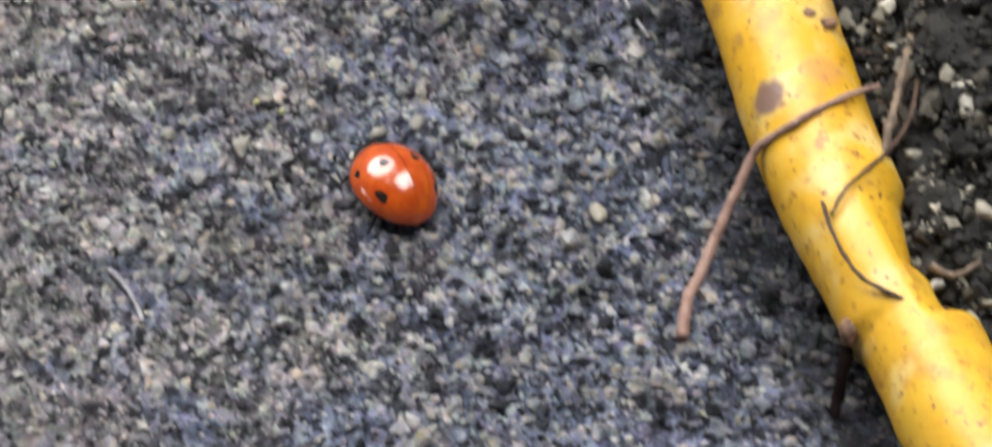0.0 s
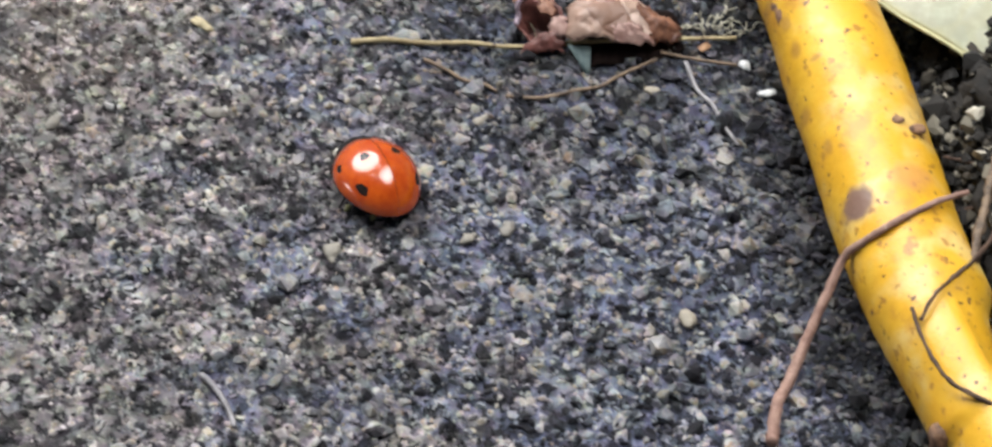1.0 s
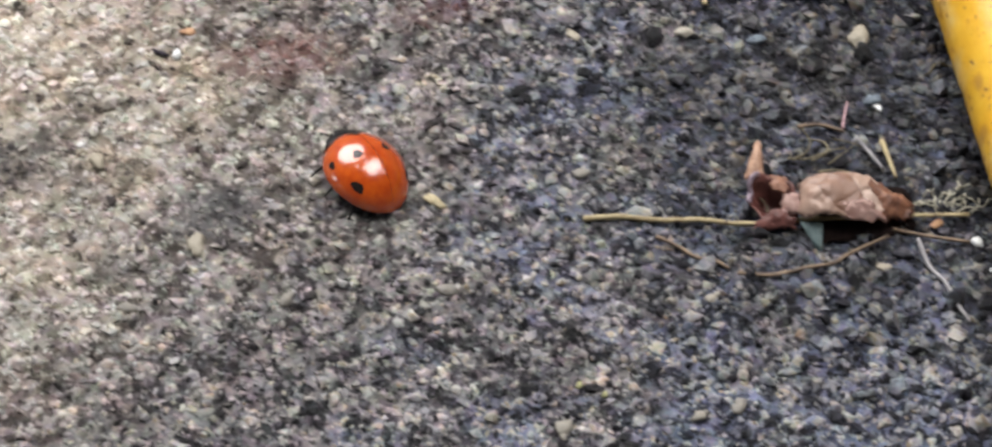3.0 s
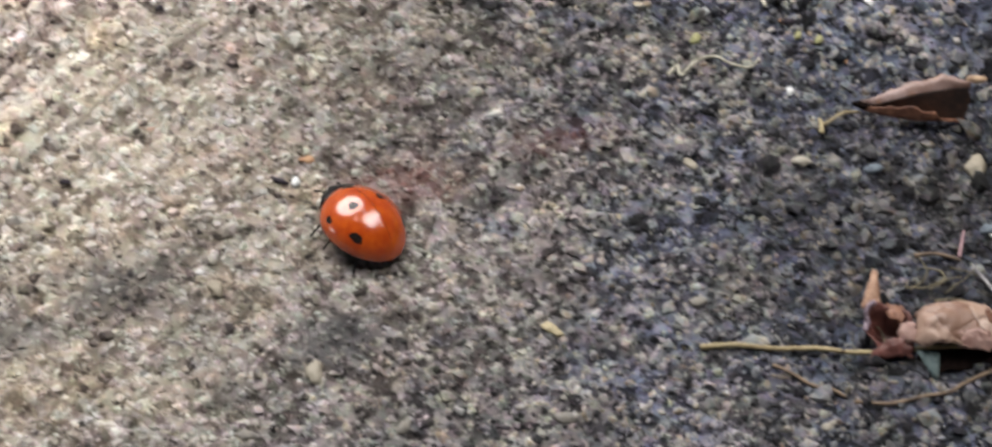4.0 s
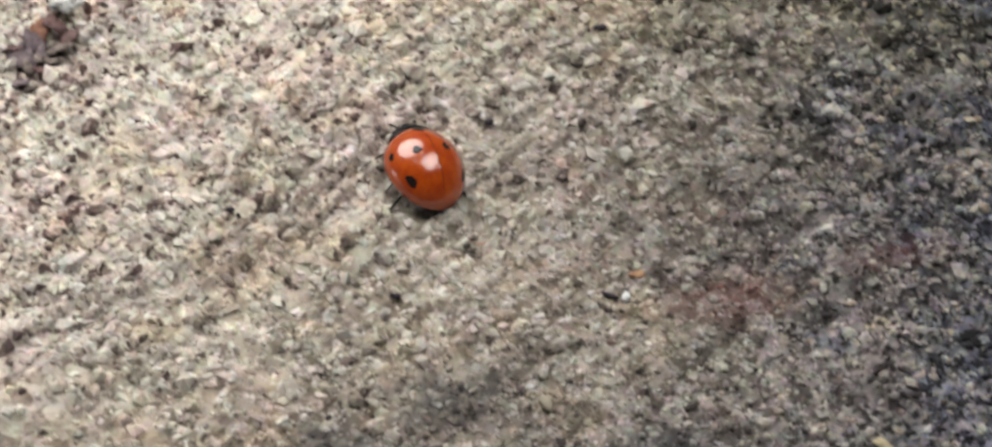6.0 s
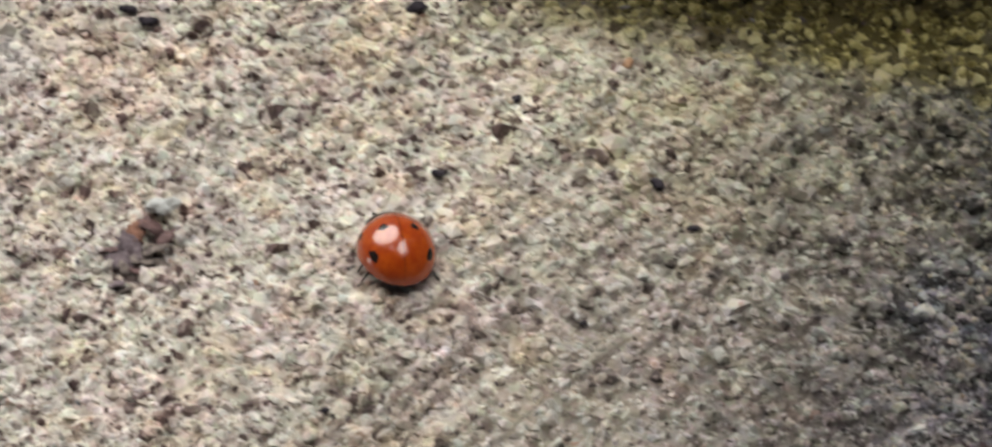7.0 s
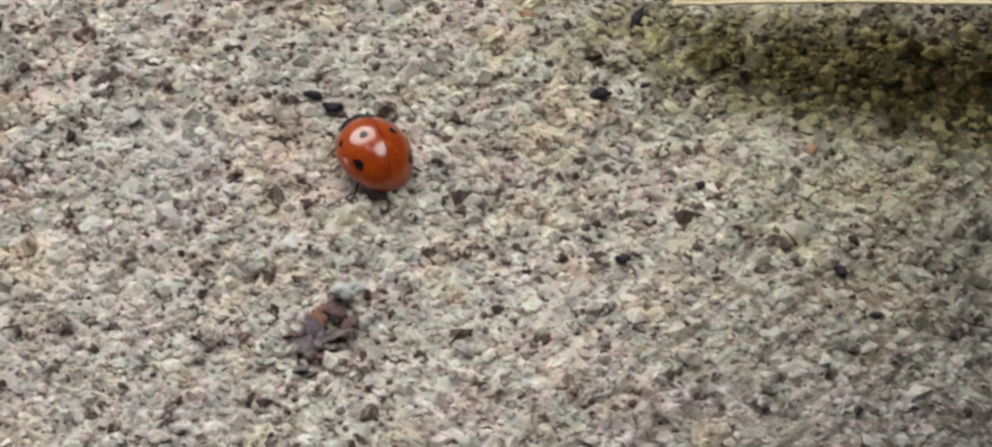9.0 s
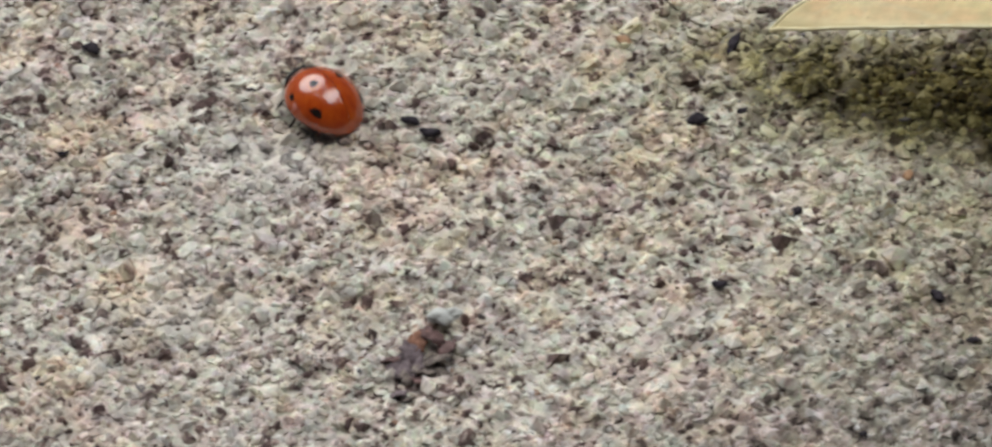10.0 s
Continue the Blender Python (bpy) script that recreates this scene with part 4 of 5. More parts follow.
def build_crumpled_leaf():
    """A dry leaf: an arched blade open to the front, torn flakes on it, and a curled lobe."""
    ox, oy = 39.5, -11.5
    thing = tagged(empty("crumpled_leaf", pose(ox * MM, oy * MM, 0)), "crumpled dry brown leaf lying over straw", "dead leaf")

    def local(vf):
        return [(p[0] - ox, p[1] - oy, p[2]) for p in vf[0]], vf[1]

    def add(name, vf, mat, label):
        v, f = local(vf)
        obj(name, v, f, mat, thing, label)
    rows = []
    for i in range(46):
        u = i / 45
        x = 37.05 + 6.9 * u
        top = 3.1 + 1.5 * math.sin(math.pi * min(1, 0.1 + u)) - 1.3 * u * u
        front = Vector((x, -14.35 - 0.25 * math.sin(5 * u) + 0.35 * noise.noise(Vector((u * 9, 0.5, 1.0))), 1.85 + 0.75 * math.exp(-((u - 0.25) / 0.13) ** 2) + 0.3 * math.sin(9 * u) * u))
        ridge = Vector((x + 0.25, -12.15 + 0.5 * math.sin(math.pi * u) + 0.25 * noise.noise(Vector((u * 7, 4.5, 1.0))), top + 0.5))
        back = Vector((x + 0.1, -10.3, 0.7 + 0.4 * u))
        row = []
        for j in range(24):
            v = j / 23
            p = front * (1 - v) ** 2 + ridge * 2 * v * (1 - v) + back * v * v
            close = 1 - 0.85 * max(0.0, (u - 0.55) / 0.45) ** 1.8 - 0.3 * max(0.0, (0.12 - u) / 0.12) ** 2
            p = Vector((p.x, -13.0 + (p.y + 13.0) * close, 1.3 + (p.z - 1.3) * close))
            # crisp dry facets, each tilted its own way
            cell = noise.voronoi(Vector((p.x * 0.62, p.y * 0.8, 3.3)))
            mid, tilt = cell[1][0], noise.noise_vector(Vector(cell[1][0]) * 3.7)
            p.z += 0.75 * (tilt.x * (p.x * 0.62 - mid[0]) + tilt.y * (p.y * 0.8 - mid[1])) + 0.1 * tilt.z + 0.05 * noise.noise(Vector((u * 20, v * 12, 3.0)))
            p.y += 0.2 * noise.noise(Vector((u * 5, v * 4, 21.0)))
            row.append(tuple(p))
        rows.append(row)
    add("leaf_blade", sheet(rows, 0.12), M_DEADLEAF, "light brown crumpled blade")
    add("leaf_flap", patch([(39.9, -14.5, 1.9), (42.8, -14.5, 1.5), (41.9, -13.6, 2.6), (39.9, -13.8, 2.6)], 0.1, 16, 9, 0.2, 0.16, 6), M_PINKLEAF, "pale torn flap at the front")
    add("leaf_end", patch([(42.0, -14.5, 1.6), (44.8, -13.6, 0.7), (44.6, -12.7, 1.1), (41.8, -12.2, 3.0)], 0.5, 18, 14, 0.22, 0.35, 7), M_RUSTDARK, "rusty brown shrivelled end")
    # black sheet added to paint the shaded hollow under the blade
    add("hollow_shade", patch([(37.6, -15.6, 0.35), (44.6, -14.6, 0.35), (44.4, -11.0, 0.8), (37.3, -11.0, 0.9)], 0.15, 24, 14, 0.06, 0.25, 13), M_TIP_SHADE, "black sheet painting the shaded hollow beneath the blade")
    # the curled lobe: a small dark cup with a lilac rim
    rim = bent([(34.0, -12.0, 2.0), (34.6, -11.3, 2.6), (36.4, -11.8, 2.4), (37.1, -13.0, 2.0), (36.8, -13.7, 1.2), (34.8, -13.9, 0.9), (34.0, -12.9, 1.2), (34.0, -12.0, 2.0)], 6)
    rim = [p + 0.55 * noise.noise_vector(p * 0.9) for p in rim[:-1]]
    rim.append(rim[0])
    floor = Vector((35.5, -12.6, 0.45))
    add("leaf_lobe", sheet([[tuple(floor.lerp(p, r) - Vector((0, 0, 0.9 * (p.z - 0.4) * math.sin(math.pi * r) * 0.55)) + Vector((0, 0, 0.2 * noise.noise(p * 1.3)))) for p in rim] for r in (0.08, 0.3, 0.5, 0.7, 0.85, 1.0)], 0.1), M_DARKLEAF, "dark red curled lobe")
    add("lobe_rim", tube(rim[36:] + rim[:7], [0.16 + 0.03 * math.sin(i * 0.7) for i in range(len(rim[36:]) + 7)], 8, 0.3, 4), M_LILAC, "lilac-grey rolled rim of the lobe")
    add("leaf_flap", patch([(36.0, -13.6, 1.3), (37.1, -13.9, 1.7), (37.1, -12.8, 2.4), (36.1, -12.5, 2.1)], 0.15, 10, 9, 0.15, 0.12, 8), M_PINKLEAF, "pinkish flap beside the lobe")
    add("leaf_flap", patch([(35.3, -12.3, 2.3), (36.3, -12.6, 2.2), (36.5, -11.6, 2.5), (35.2, -11.4, 2.6)], 0.1, 9, 8, 0.2, 0.12, 18), M_RUSTDARK, "rusty flap over the lobe")
    add("leaf_flap", patch([(34.1, -14.3, 0.5), (36.9, -14.4, 0.7), (36.7, -13.4, 1.7), (34.9, -13.5, 1.2)], 0.2, 12, 9, 0.25, 0.25, 28), M_DARKLEAF, "dark maroon fold before the lobe")
    add("leaf_tip", patch([(33.6, -10.9, 1.7), (34.9, -10.8, 1.9), (34.75, -8.6, 2.7), (34.45, -8.4, 2.6)], 0.3, 9, 12, 0.12, 0.12, 3), M_RUST, "rust-coloured pointed tip")
    return thing


M_PINKLEAF = plain_mottled("pinkish_dry_leaf", (0.22, 0.12, 0.1), (0.4, 0.27, 0.235), 0.9, 0.5)
M_RUSTDARK = plain_mottled("shrivelled_rusty_leaf", (0.07, 0.025, 0.015), (0.24, 0.11, 0.065), 0.9, 0.55)
M_LILAC = plain_mottled("lilac_leaf_rim", (0.17, 0.12, 0.15), (0.36, 0.29, 0.35), 0.6, 0.45)
# black of the curled leaf's tip, also used for painted shade
M_TIP_SHADE = plain_mottled("black_tip_and_painted_shade", (0.004, 0.003, 0.003), (0.014, 0.009, 0.008), 1.0, 1.0, Specular_IOR_Level=0.03)
M_MARGIN = plain_mottled("pale_leaf_margin", (0.25, 0.16, 0.1), (0.42, 0.3, 0.2), 0.7, 0.6)


def build_curled_leaf():
    """A small dead leaf folded lengthwise: its far side rises and rolls back, its near side curls in and is torn short."""
    ox, oy = 38.2, 7.4
    thing = tagged(empty("curled_leaf", pose(ox * MM, oy * MM, 0)), "small reddish-brown dead leaf curled on the concrete", "dead leaf")

    def along(u, table):
        us = [r[0] for r in table]
        return [float(np.interp(u, us, [r[c] for r in table])) for c in (1, 2)]
    back = [(0, 8.2, 1.05), (0.15, 8.3, 1.5), (0.58, 9.0, 2.55), (0.83, 8.85, 2.85), (1, 8.5, 2.7)]
    rim = [(0, 8.1, 0.95), (0.15, 7.7, 1.35), (0.5, 7.95, 2.05), (0.83, 8.25, 2.3), (1, 8.2, 2.5)]
    foot = [(0, 8.0, 0.7), (0.5, 7.35, 0.35), (1, 7.3, 0.3)]
    belly = [(0, 7.85, 0.75), (0.2, 7.2, 0.8), (0.5, 6.75, 0.85), (0.75, 6.8, 0.7), (1, 6.9, 0.5)]
    near = [(0, 8.0, 1.0), (0.2, 7.35, 1.4), (0.52, 7.05, 1.75), (0.68, 6.9, 1.4), (0.8, 6.8, 1.0), (1, 6.9, 0.6)]
    inside, outer, fold = [], [], []
    for i in range(34):
        u = i / 33
        jag = 0.2 * noise.noise(Vector((u * 6, 1.0, 2.0))) + 0.1 * noise.noise(Vector((u * 17, 4.0, 2.0)))

        def at(table, lift=0.0, end=0.0):
            y, z = along(u, table)
            return Vector((34.5 + 7.3 * u - end * max(0.0, u - 0.6) - ox + 0.25 * jag, y - oy + lift * jag, z + lift * jag))
        inside.append([tuple(q) for q in bent([at(rim), at(rim).lerp(at(foot), 0.5), at(foot, 0, 0.8)], 6)])
        outer.append([tuple(q) for q in bent([at(foot, 0, 0.8), at(belly, 0, 2.2), at(near, 1.0, 3.4)], 6)])
        mid = at(rim).lerp(at(back, 1.0), 0.5) + Vector((0, 0, 0.22))
        fold.append([tuple(q) for q in bent([at(rim) + Vector((0, 0, 0.04)), mid, at(back, 1.0, -0.6)], 6)])
    # the blade's inside carries the cavity's shade in its colour
    v, f = sheet(inside, 0.1)
    obj("leaf_blade", v, f, M_CAVITYSHADE, thing, "reddish-brown hollow blade with its inner shade painted in")
    v, f = sheet(outer, 0.1)
    obj("leaf_flap", v, f, M_RUSTDARK, thing, "brown curled near side")
    v, f = sheet(fold, 0.1)
    obj("leaf_fold", v, f, M_FOLD, thing, "pale pinkish-brown rolled edge")
    tip = lump("leaf_tip", 34.6 - ox, 8.05 - oy, 0.95, 0.75, 0.32, 0.3, M_TIP_SHADE, "black pointed tip", "", 0.3, 1.2, 3, 152, "", -12)
    tip.parent = thing
    end = lump("torn_end", 42.3 - ox, 9.1 - oy, 2.35, 0.7, 0.3, 0.25, M_MARGIN, "ochre torn end", "", 0.35, 1.2, 3, 153)
    end.parent = thing
    return thing


# maroon taken down nearly to black to paint the shaded cavity
M_CAVITYSHADE = plain_mottled("shade_darkened_reddish_leaf", (0.01, 0.004, 0.003), (0.055, 0.022, 0.013), 2.0, 0.7, 0.00008)
M_FOLD = plain_mottled("pinkish_rolled_edge", (0.17, 0.1, 0.08), (0.31, 0.225, 0.21), 1.8, 0.45, 0.00006, ((0.3, 0.13, 0.05), 1.6, 0.4))


def lump(name, cx, cy, cz, rx, ry, rz, mat, label, category, amp=0.3, freq=0.5, sub=4, seed=0, group="", turn=0.0):
    """A rough lump: a sphere pushed in and out."""
    bm = bmesh.new()
    bmesh.ops.create_icosphere(bm, subdivisions=sub, radius=1.0)
    ca, sa = math.cos(radians(turn)), math.sin(radians(turn))
    for q in bm.verts:
        p = Vector((q.co.x * rx, q.co.y * ry, q.co.z * rz))
        d = noise.noise(p * freq + Vector((seed, 0, 0))) + 0.5 * noise.noise(p * freq * 2.3 + Vector((0, seed, 0))) + 0.3 * noise.noise(p * freq * 5.2 + Vector((0, 0, seed)))
        p = p * (1 + amp * d)
        q.co = Vector((p.x * ca - p.y * sa, p.x * sa + p.y * ca, p.z)) * MM
    me = bpy.data.meshes.new(name)
    bm.to_mesh(me)
    bm.free()
    me.materials.append(mat)
    me.polygons.foreach_set("use_smooth", [True] * len(me.polygons))
    ob = new(name, me)
    ob.location = (cx * MM, cy * MM, cz * MM)
    return tagged(ob, label, category, group)


def build_soil():
    group = "soil clods by the stalk"
    lab = "black crumbly soil clod with pale flecks"
    clods = [(71.6, -27, 2.4, 8.3, 15.5, 6.6, 0.3, 0.24, 6, 1), (65.0, -41, 2.0, 2.4, 4.8, 4.0, 0.4, 0.5, 5, 2), (69.5, -46, 1.6, 4.5, 4.0, 3.6, 0.4, 0.45, 5, 5), (64.6, -30, 1.0, 2.0, 4.2, 2.3, 0.45, 0.6, 5, 8), (64.8, -20, 0.6, 4.0, 9.0, 2.4, 0.4, 0.45, 5, 11)]
    rng = np.random.default_rng(77)
    pts = []
    for cx, cy, cz, rx, ry, rz, amp, freq, sub, seed in clods:
        lump("soil_clod", cx, cy, cz, rx, ry, rz, M_SOIL, lab, "soil", amp, freq, sub, seed, group)
        n = int(30 * (rx * ry + rz * rx))
        d = rng.normal(size=(n, 3))
        d /= np.linalg.norm(d, axis=1, keepdims=True)
        d[:, 2] = np.abs(d[:, 2])
        pts.append(d * np.array([rx, ry, rz]) * rng.uniform(0.86, 1.2, (n, 1)) + np.array([cx, cy, cz]))
    pts = np.vstack(pts)
    r = np.clip(np.exp(rng.normal(math.log(0.22), 0.65, len(pts))), 0.08, 0.95)
    ob = blob_cloud("soil_crumbs", pts, r, M_CRUMB, 78, 0.45, 0.8, lean=3.0)
    tagged(ob, "loose black soil crumbs with pale specks", "soil", kind="stuff")
    for i, (x, y, z, r) in enumerate([(66.8, -34.0, 7.7, 0.75), (67.2, -42.4, 7.6, 0.6), (64.0, -46.2, 5.0, 0.4), (71.0, -31.0, 9.0, 0.5)]):
        lump("soil_pebble", x, y, z, r * 0.8, r * 1.3, r * 0.6, M_PEBBLE, "pale grey pebble lying in black soil", "pebble", 0.35, 0.9 / r, 3, i + 200, "pebbles in the soil", i * 50)
    for i in range(16):
        x, y = rng.uniform(63, 70), rng.uniform(-48, -18)
        z = 3.5 + rng.uniform(-1.5, 2.5)
        a, n = rng.uniform(0, 6.28), rng.uniform(1.2, 3.4)
        p = [(x, y, z), (x + n * math.cos(a), y + n * math.sin(a), z + rng.uniform(-0.4, 0.9)), (x + 2 * n * math.cos(a + 0.5), y + 2 * n * math.sin(a + 0.5), z + rng.uniform(-1.2, 0.6))]
        line_thing("root_fibre", p, rng.uniform(0.1, 0.3), M_ROOT if i % 6 else M_FIBRE, "thin dead root fibre in black soil", "fibre", 5, 6, 0.6, 0.4, i, "root fibres in the soil")
    line_thing("straw", [(61.3, -37.3, 6.2), (62.0, -34.3, 6.3), (62.9, -31.2, 6.5), (63.8, -27.9, 6.6), (64.3, -24.7, 6.4)], 0.36, M_FIBRE, "pale grey shredded straw lying on black soil", "straw", 8, 7, 0.7, 0.9, 61)


def dark_grain_material():
    k = Nodes("dark_sand_grain")
    c = k.ramp(k.random(), [(0.0, (0.03, 0.024, 0.026)), (0.4, (0.085, 0.058, 0.055)), (0.75, (0.17, 0.115, 0.095)), (0.9, (0.15, 0.15, 0.16)), (1.0, (0.3, 0.17, 0.11))])
    return k.finish(c, 0.75, k.noise(0.15, 3), 0.00003, 0.6)


M_DARKGRAIN = dark_grain_material()


def crumb_material():
    k = Nodes("soil_crumb")
    r = k.random()
    c = k.ramp(r, [(0.0, (0.005, 0.0045, 0.004)), (0.6, (0.014, 0.012, 0.01)), (0.85, (0.045, 0.038, 0.028)), (0.95, (0.17, 0.155, 0.12)), (1.0, (0.42, 0.39, 0.32))])
    return k.finish(c, 0.85, k.noise(0.2, 3), 0.00005, 0.7)


M_CRUMB = crumb_material()


def pebble_material():
    k = Nodes("pebble_stone")
    r = k.random("object")
    c = k.ramp(r, [(0.0, (0.12, 0.115, 0.108)), (0.35, (0.2, 0.188, 0.162)), (0.7, (0.26, 0.23, 0.175)), (1.0, (0.32, 0.303, 0.27))])
    c = k.mix(k.step(k.noise(0.3, 4, 0.6), 0.4, 0.7, 0, 0.5), c, (0.2, 0.17, 0.13))
    return k.finish(c, 0.6, k.noise(0.15, 3), 0.00004, 0.6)


M_PEBBLE = pebble_material()
M_WHITE = plain_mottled("white_chip", (0.4, 0.42, 0.44), (0.62, 0.63, 0.62), 0.4, 0.5)
M_PALE = plain_mottled("pale_crumb", (0.42, 0.42, 0.4), (0.6, 0.61, 0.6), 0.5, 0.6)
M_BLUE = plain_mottled("blue_grey_chip", (0.05, 0.065, 0.09), (0.13, 0.16, 0.19), 0.4, 0.7)
M_ORANGE = plain_mottled("orange_crumb", (0.28, 0.14, 0.08), (0.4, 0.24, 0.13), 0.4, 0.7)
M_GREEN = plain_mottled("yellow_green_crumb", (0.17, 0.18, 0.07), (0.3, 0.29, 0.14), 0.4, 0.7)
M_YELLOW = plain_mottled("yellow_crumb", (0.27, 0.225, 0.13), (0.38, 0.325, 0.2), 0.4, 0.6)


def build_bits():
    def bit(name, x, y, r, mat, label, category, group, stretch=1.0, turn=0.0, seed=0, amp=0.22, lift=0.08):
        z = float(slab_height(x, y))
        lump(name, x, y, z + r * 0.3 + lift, r * stretch * 1.05, r * 0.8, r * 0.5, mat, label, category, amp + 0.2, 0.9 / r, 3, seed, group, turn)
    stones = [(13.94, -19.19, 0.62), (31.21, -19.99, 0.5), (21.21, -30.82, 0.72), (43.65, -36.54, 0.68), (42.54, -17.47, 0.42), (29.99, -29.75, 0.5), (32.47, -28.98, 0.55), 
              (42.03, 3.28, 0.9), (22.83, 3.52, 0.48), (-6.9, -20.45, 0.55), (3.45, -19.76, 0.55), (-2.31, -15.13, 0.8), (-8.9, -7.9, 0.6), (30.32, 3.71, 0.55), (22.94, -9.19, 0.5)]
    for i, (x, y, r) in enumerate(stones):
        bit("pebble", x, y, r * 0.9, M_PEBBLE, "small rounded buff pebble on the concrete", "pebble", "pebbles on the slab", 1.2, i * 40, i, 0.32)
    for i, (x, y, r, s) in enumerate([(48.83, -15.28, 0.42, 1.0), (50.09, -17.98, 0.45, 1.3), (-3.78, 2.02, 0.38, 1.2), (42.9, -3.0, 0.3, 1.6), (35.5, 18.4, 0.36, 1.0), (24.1, 17.8, 0.4, 1.0), (29.8, 10.1, 0.3, 1.3)]):
        bit("stone_chip", x, y, r, M_WHITE, "white stone chip on dark dirt", "stone chip", "white chips", s, i * 50 - 40, i + 30, 0.35)
    bit("blue_chip", 35.2, 3.0, 0.5, M_BLUE, "blue-grey stone chip on dark dirt", "stone chip", "", 1.3, 10, 41)
    bit("blue_chip", 42.6, -2.6, 0.5, M_BLUE, "blue-grey stone chip on dark dirt", "stone chip", "", 1.2, 20, 44)
    for i, (x, y, r) in enumerate([(-2.99, 3.97, 0.42), (-10.44, 43.05, 0.4), (-31.3, 57.2, 0.5), (46.2, -13.6, 0.42), (33.6, 13.3, 0.4), (29.7, 16.5, 0.35)]):
        bit("orange_crumb", x, y, r, M_ORANGE, "tiny orange-brown crumb on concrete", "crumb", "orange crumbs", 1.2, i * 70, i + 50)
    for x, y, r in ((22.3, -27.0, 0.24), (23.9, -28.0, 0.22), (23.5, 15.4, 0.42), (30.5, 15.2, 0.3), (31.9, 14.7, 0.34)):
        bit("green_crumb", x, y, r, M_GREEN, "tiny yellow-green plant crumb on concrete", "crumb", "green crumbs", 1.2, 60, 66, 0.3)
    bit("yellow_crumb", 13.2, -11.5, 0.42, M_YELLOW, "pale yellow dry plant crumb", "crumb", "", 1.9, -40, 61, 0.4)
    # the long thin one at (-4.75, 1.95) is added for a dark crack
    seeds = [(-8.25, 31.5, 0.52, 1.3, -35), (-23.53, 32.13, 0.42, 1.6, -10), (-25.63, 48.68, 0.68, 1.2, 10), (-24.58, 46.8, 0.32, 1.2, 60), (-4.75, 1.95, 0.28, 2.6, -25), (-18.32, 39.98, 0.5, 1.2, 40), (-71.3, 45.7, 0.42, 1.1, 0),
             (-70.2, 56.3, 0.62, 1.3, -20), (-44.88, 47.7, 0.55, 1.5, 0), (-46.3, 48.8, 0.5, 1.6, -20), (-22.4, 49.6, 0.36, 1.2, 30), (-13.19, 18.07, 0.32, 1.1, 0), (-19.2, 1.86, 0.36, 1.2, 20), (29.9, 16.4, 0.4, 1.3, 0),
             (-5.63, 27.0, 0.34, 1.8, 0), (-23.3, 56.7, 0.55, 2.2, 70), (-30.6, 9.9, 0.3, 1.2, 0)]
    for i, (x, y, r, s, a) in enumerate(seeds):
        bit("dark_seed", x, y, r * 0.85, M_SEED, "tiny dark seed or grit on pale concrete", "seed", "dark seeds", s, a, i + 70, 0.3, 0.22)


def build_debris_clump():
    thing = tagged(empty("debris_clump", pose(-0.0445, 0.0254, ground_z(-44.5, 25.4) + 0.0002)), "small clump of grey-brown dead plant debris", "debris")
    rng = random.Random(5)
    flakes = [(-0.8, -0.9, 0.5, 0.95, M_LILAC2, "flake"), (-0.1, 0.9, 0.7, 0.5, M_RUST2, "rusty_flake"), (0.1, 1.5, 0.75, 0.45, M_RUST2, "rusty_flake"), (0.9, 1.6, 0.9, 0.6, M_MAROON, "dark_flake"), (1.7, 0.6, 0.7, 0.5, M_MAROON, "dark_flake"),
              (1.1, -0.3, 0.5, 0.8, M_CLUMP, "flake"), (0.5, -1.2, 0.45, 0.7, M_CLUMP, "flake"), (1.4, -1.2, 0.3, 0.55, M_CLUMP, "flake"), (0.4, -2.3, 0.3, 0.5, M_MAROON, "dark_flake"), (-0.4, -2.0, 0.35, 0.45, M_CLUMP, "flake"),
              (-0.9, -3.4, 0.25, 0.45, M_LILAC2, "dark_flake"), (-0.3, -3.9, 0.2, 0.3, M_CLUMP, "flake"), (-1.6, -0.2, 0.35, 0.5, M_MAROON, "dark_flake"), (-0.3, 0.1, 0.75, 0.6, M_LILAC2, "flake")]
    for i, (x, y, z, r, mat, nm) in enumerate(flakes):
        rows = []
        tx, ty = rng.uniform(-0.8, 0.8), rng.uniform(-0.9, 0.4)
        for a in range(9):
            row = []
            for b in range(9):
                u, v = a / 4 - 1, b / 4 - 1
                k = 1 - 0.25 * (abs(u) * abs(v)) + 0.4 * noise.noise(Vector((u * 2.6, v * 2.6, i * 3.0)))
                row.append((1.2 * x + 1.5 * u * r * k, y + 1.3 * v * r * k, z + tx * u * r + ty * v * r + 0.75 * r * noise.noise(Vector((u * 2.4, v * 2.4, i * 7.0))) - 0.2 * r * (u * u + v * v)))
            rows.append(row)
        v, f = sheet(rows, 0.1)
        obj(nm, v, f, mat, thing)
    lump_ob = lump("pale_crumb", -42.9, 28.7, 0.6, 1.1, 0.75, 0.45, M_PALE, "pale mineral crumb beside the debris clump", "crumb", 0.55, 1.1, 4, 91)
    return thing, lump_ob


M_CLUMP = plain_mottled("grey_brown_debris", (0.08, 0.062, 0.058), (0.28, 0.23, 0.2), 0.5, 0.8, 0.0001)
M_LILAC2 = plain_mottled("lilac_grey_debris", (0.095, 0.07, 0.08), (0.25, 0.195, 0.21), 0.5, 0.8, 0.0001)
M_MAROON = plain_mottled("maroon_debris", (0.07, 0.036, 0.036), (0.19, 0.11, 0.105), 0.6, 0.7)
M_RUST2 = plain_mottled("rusty_debris", (0.15, 0.06, 0.035), (0.28, 0.13, 0.08), 0.6, 0.7)


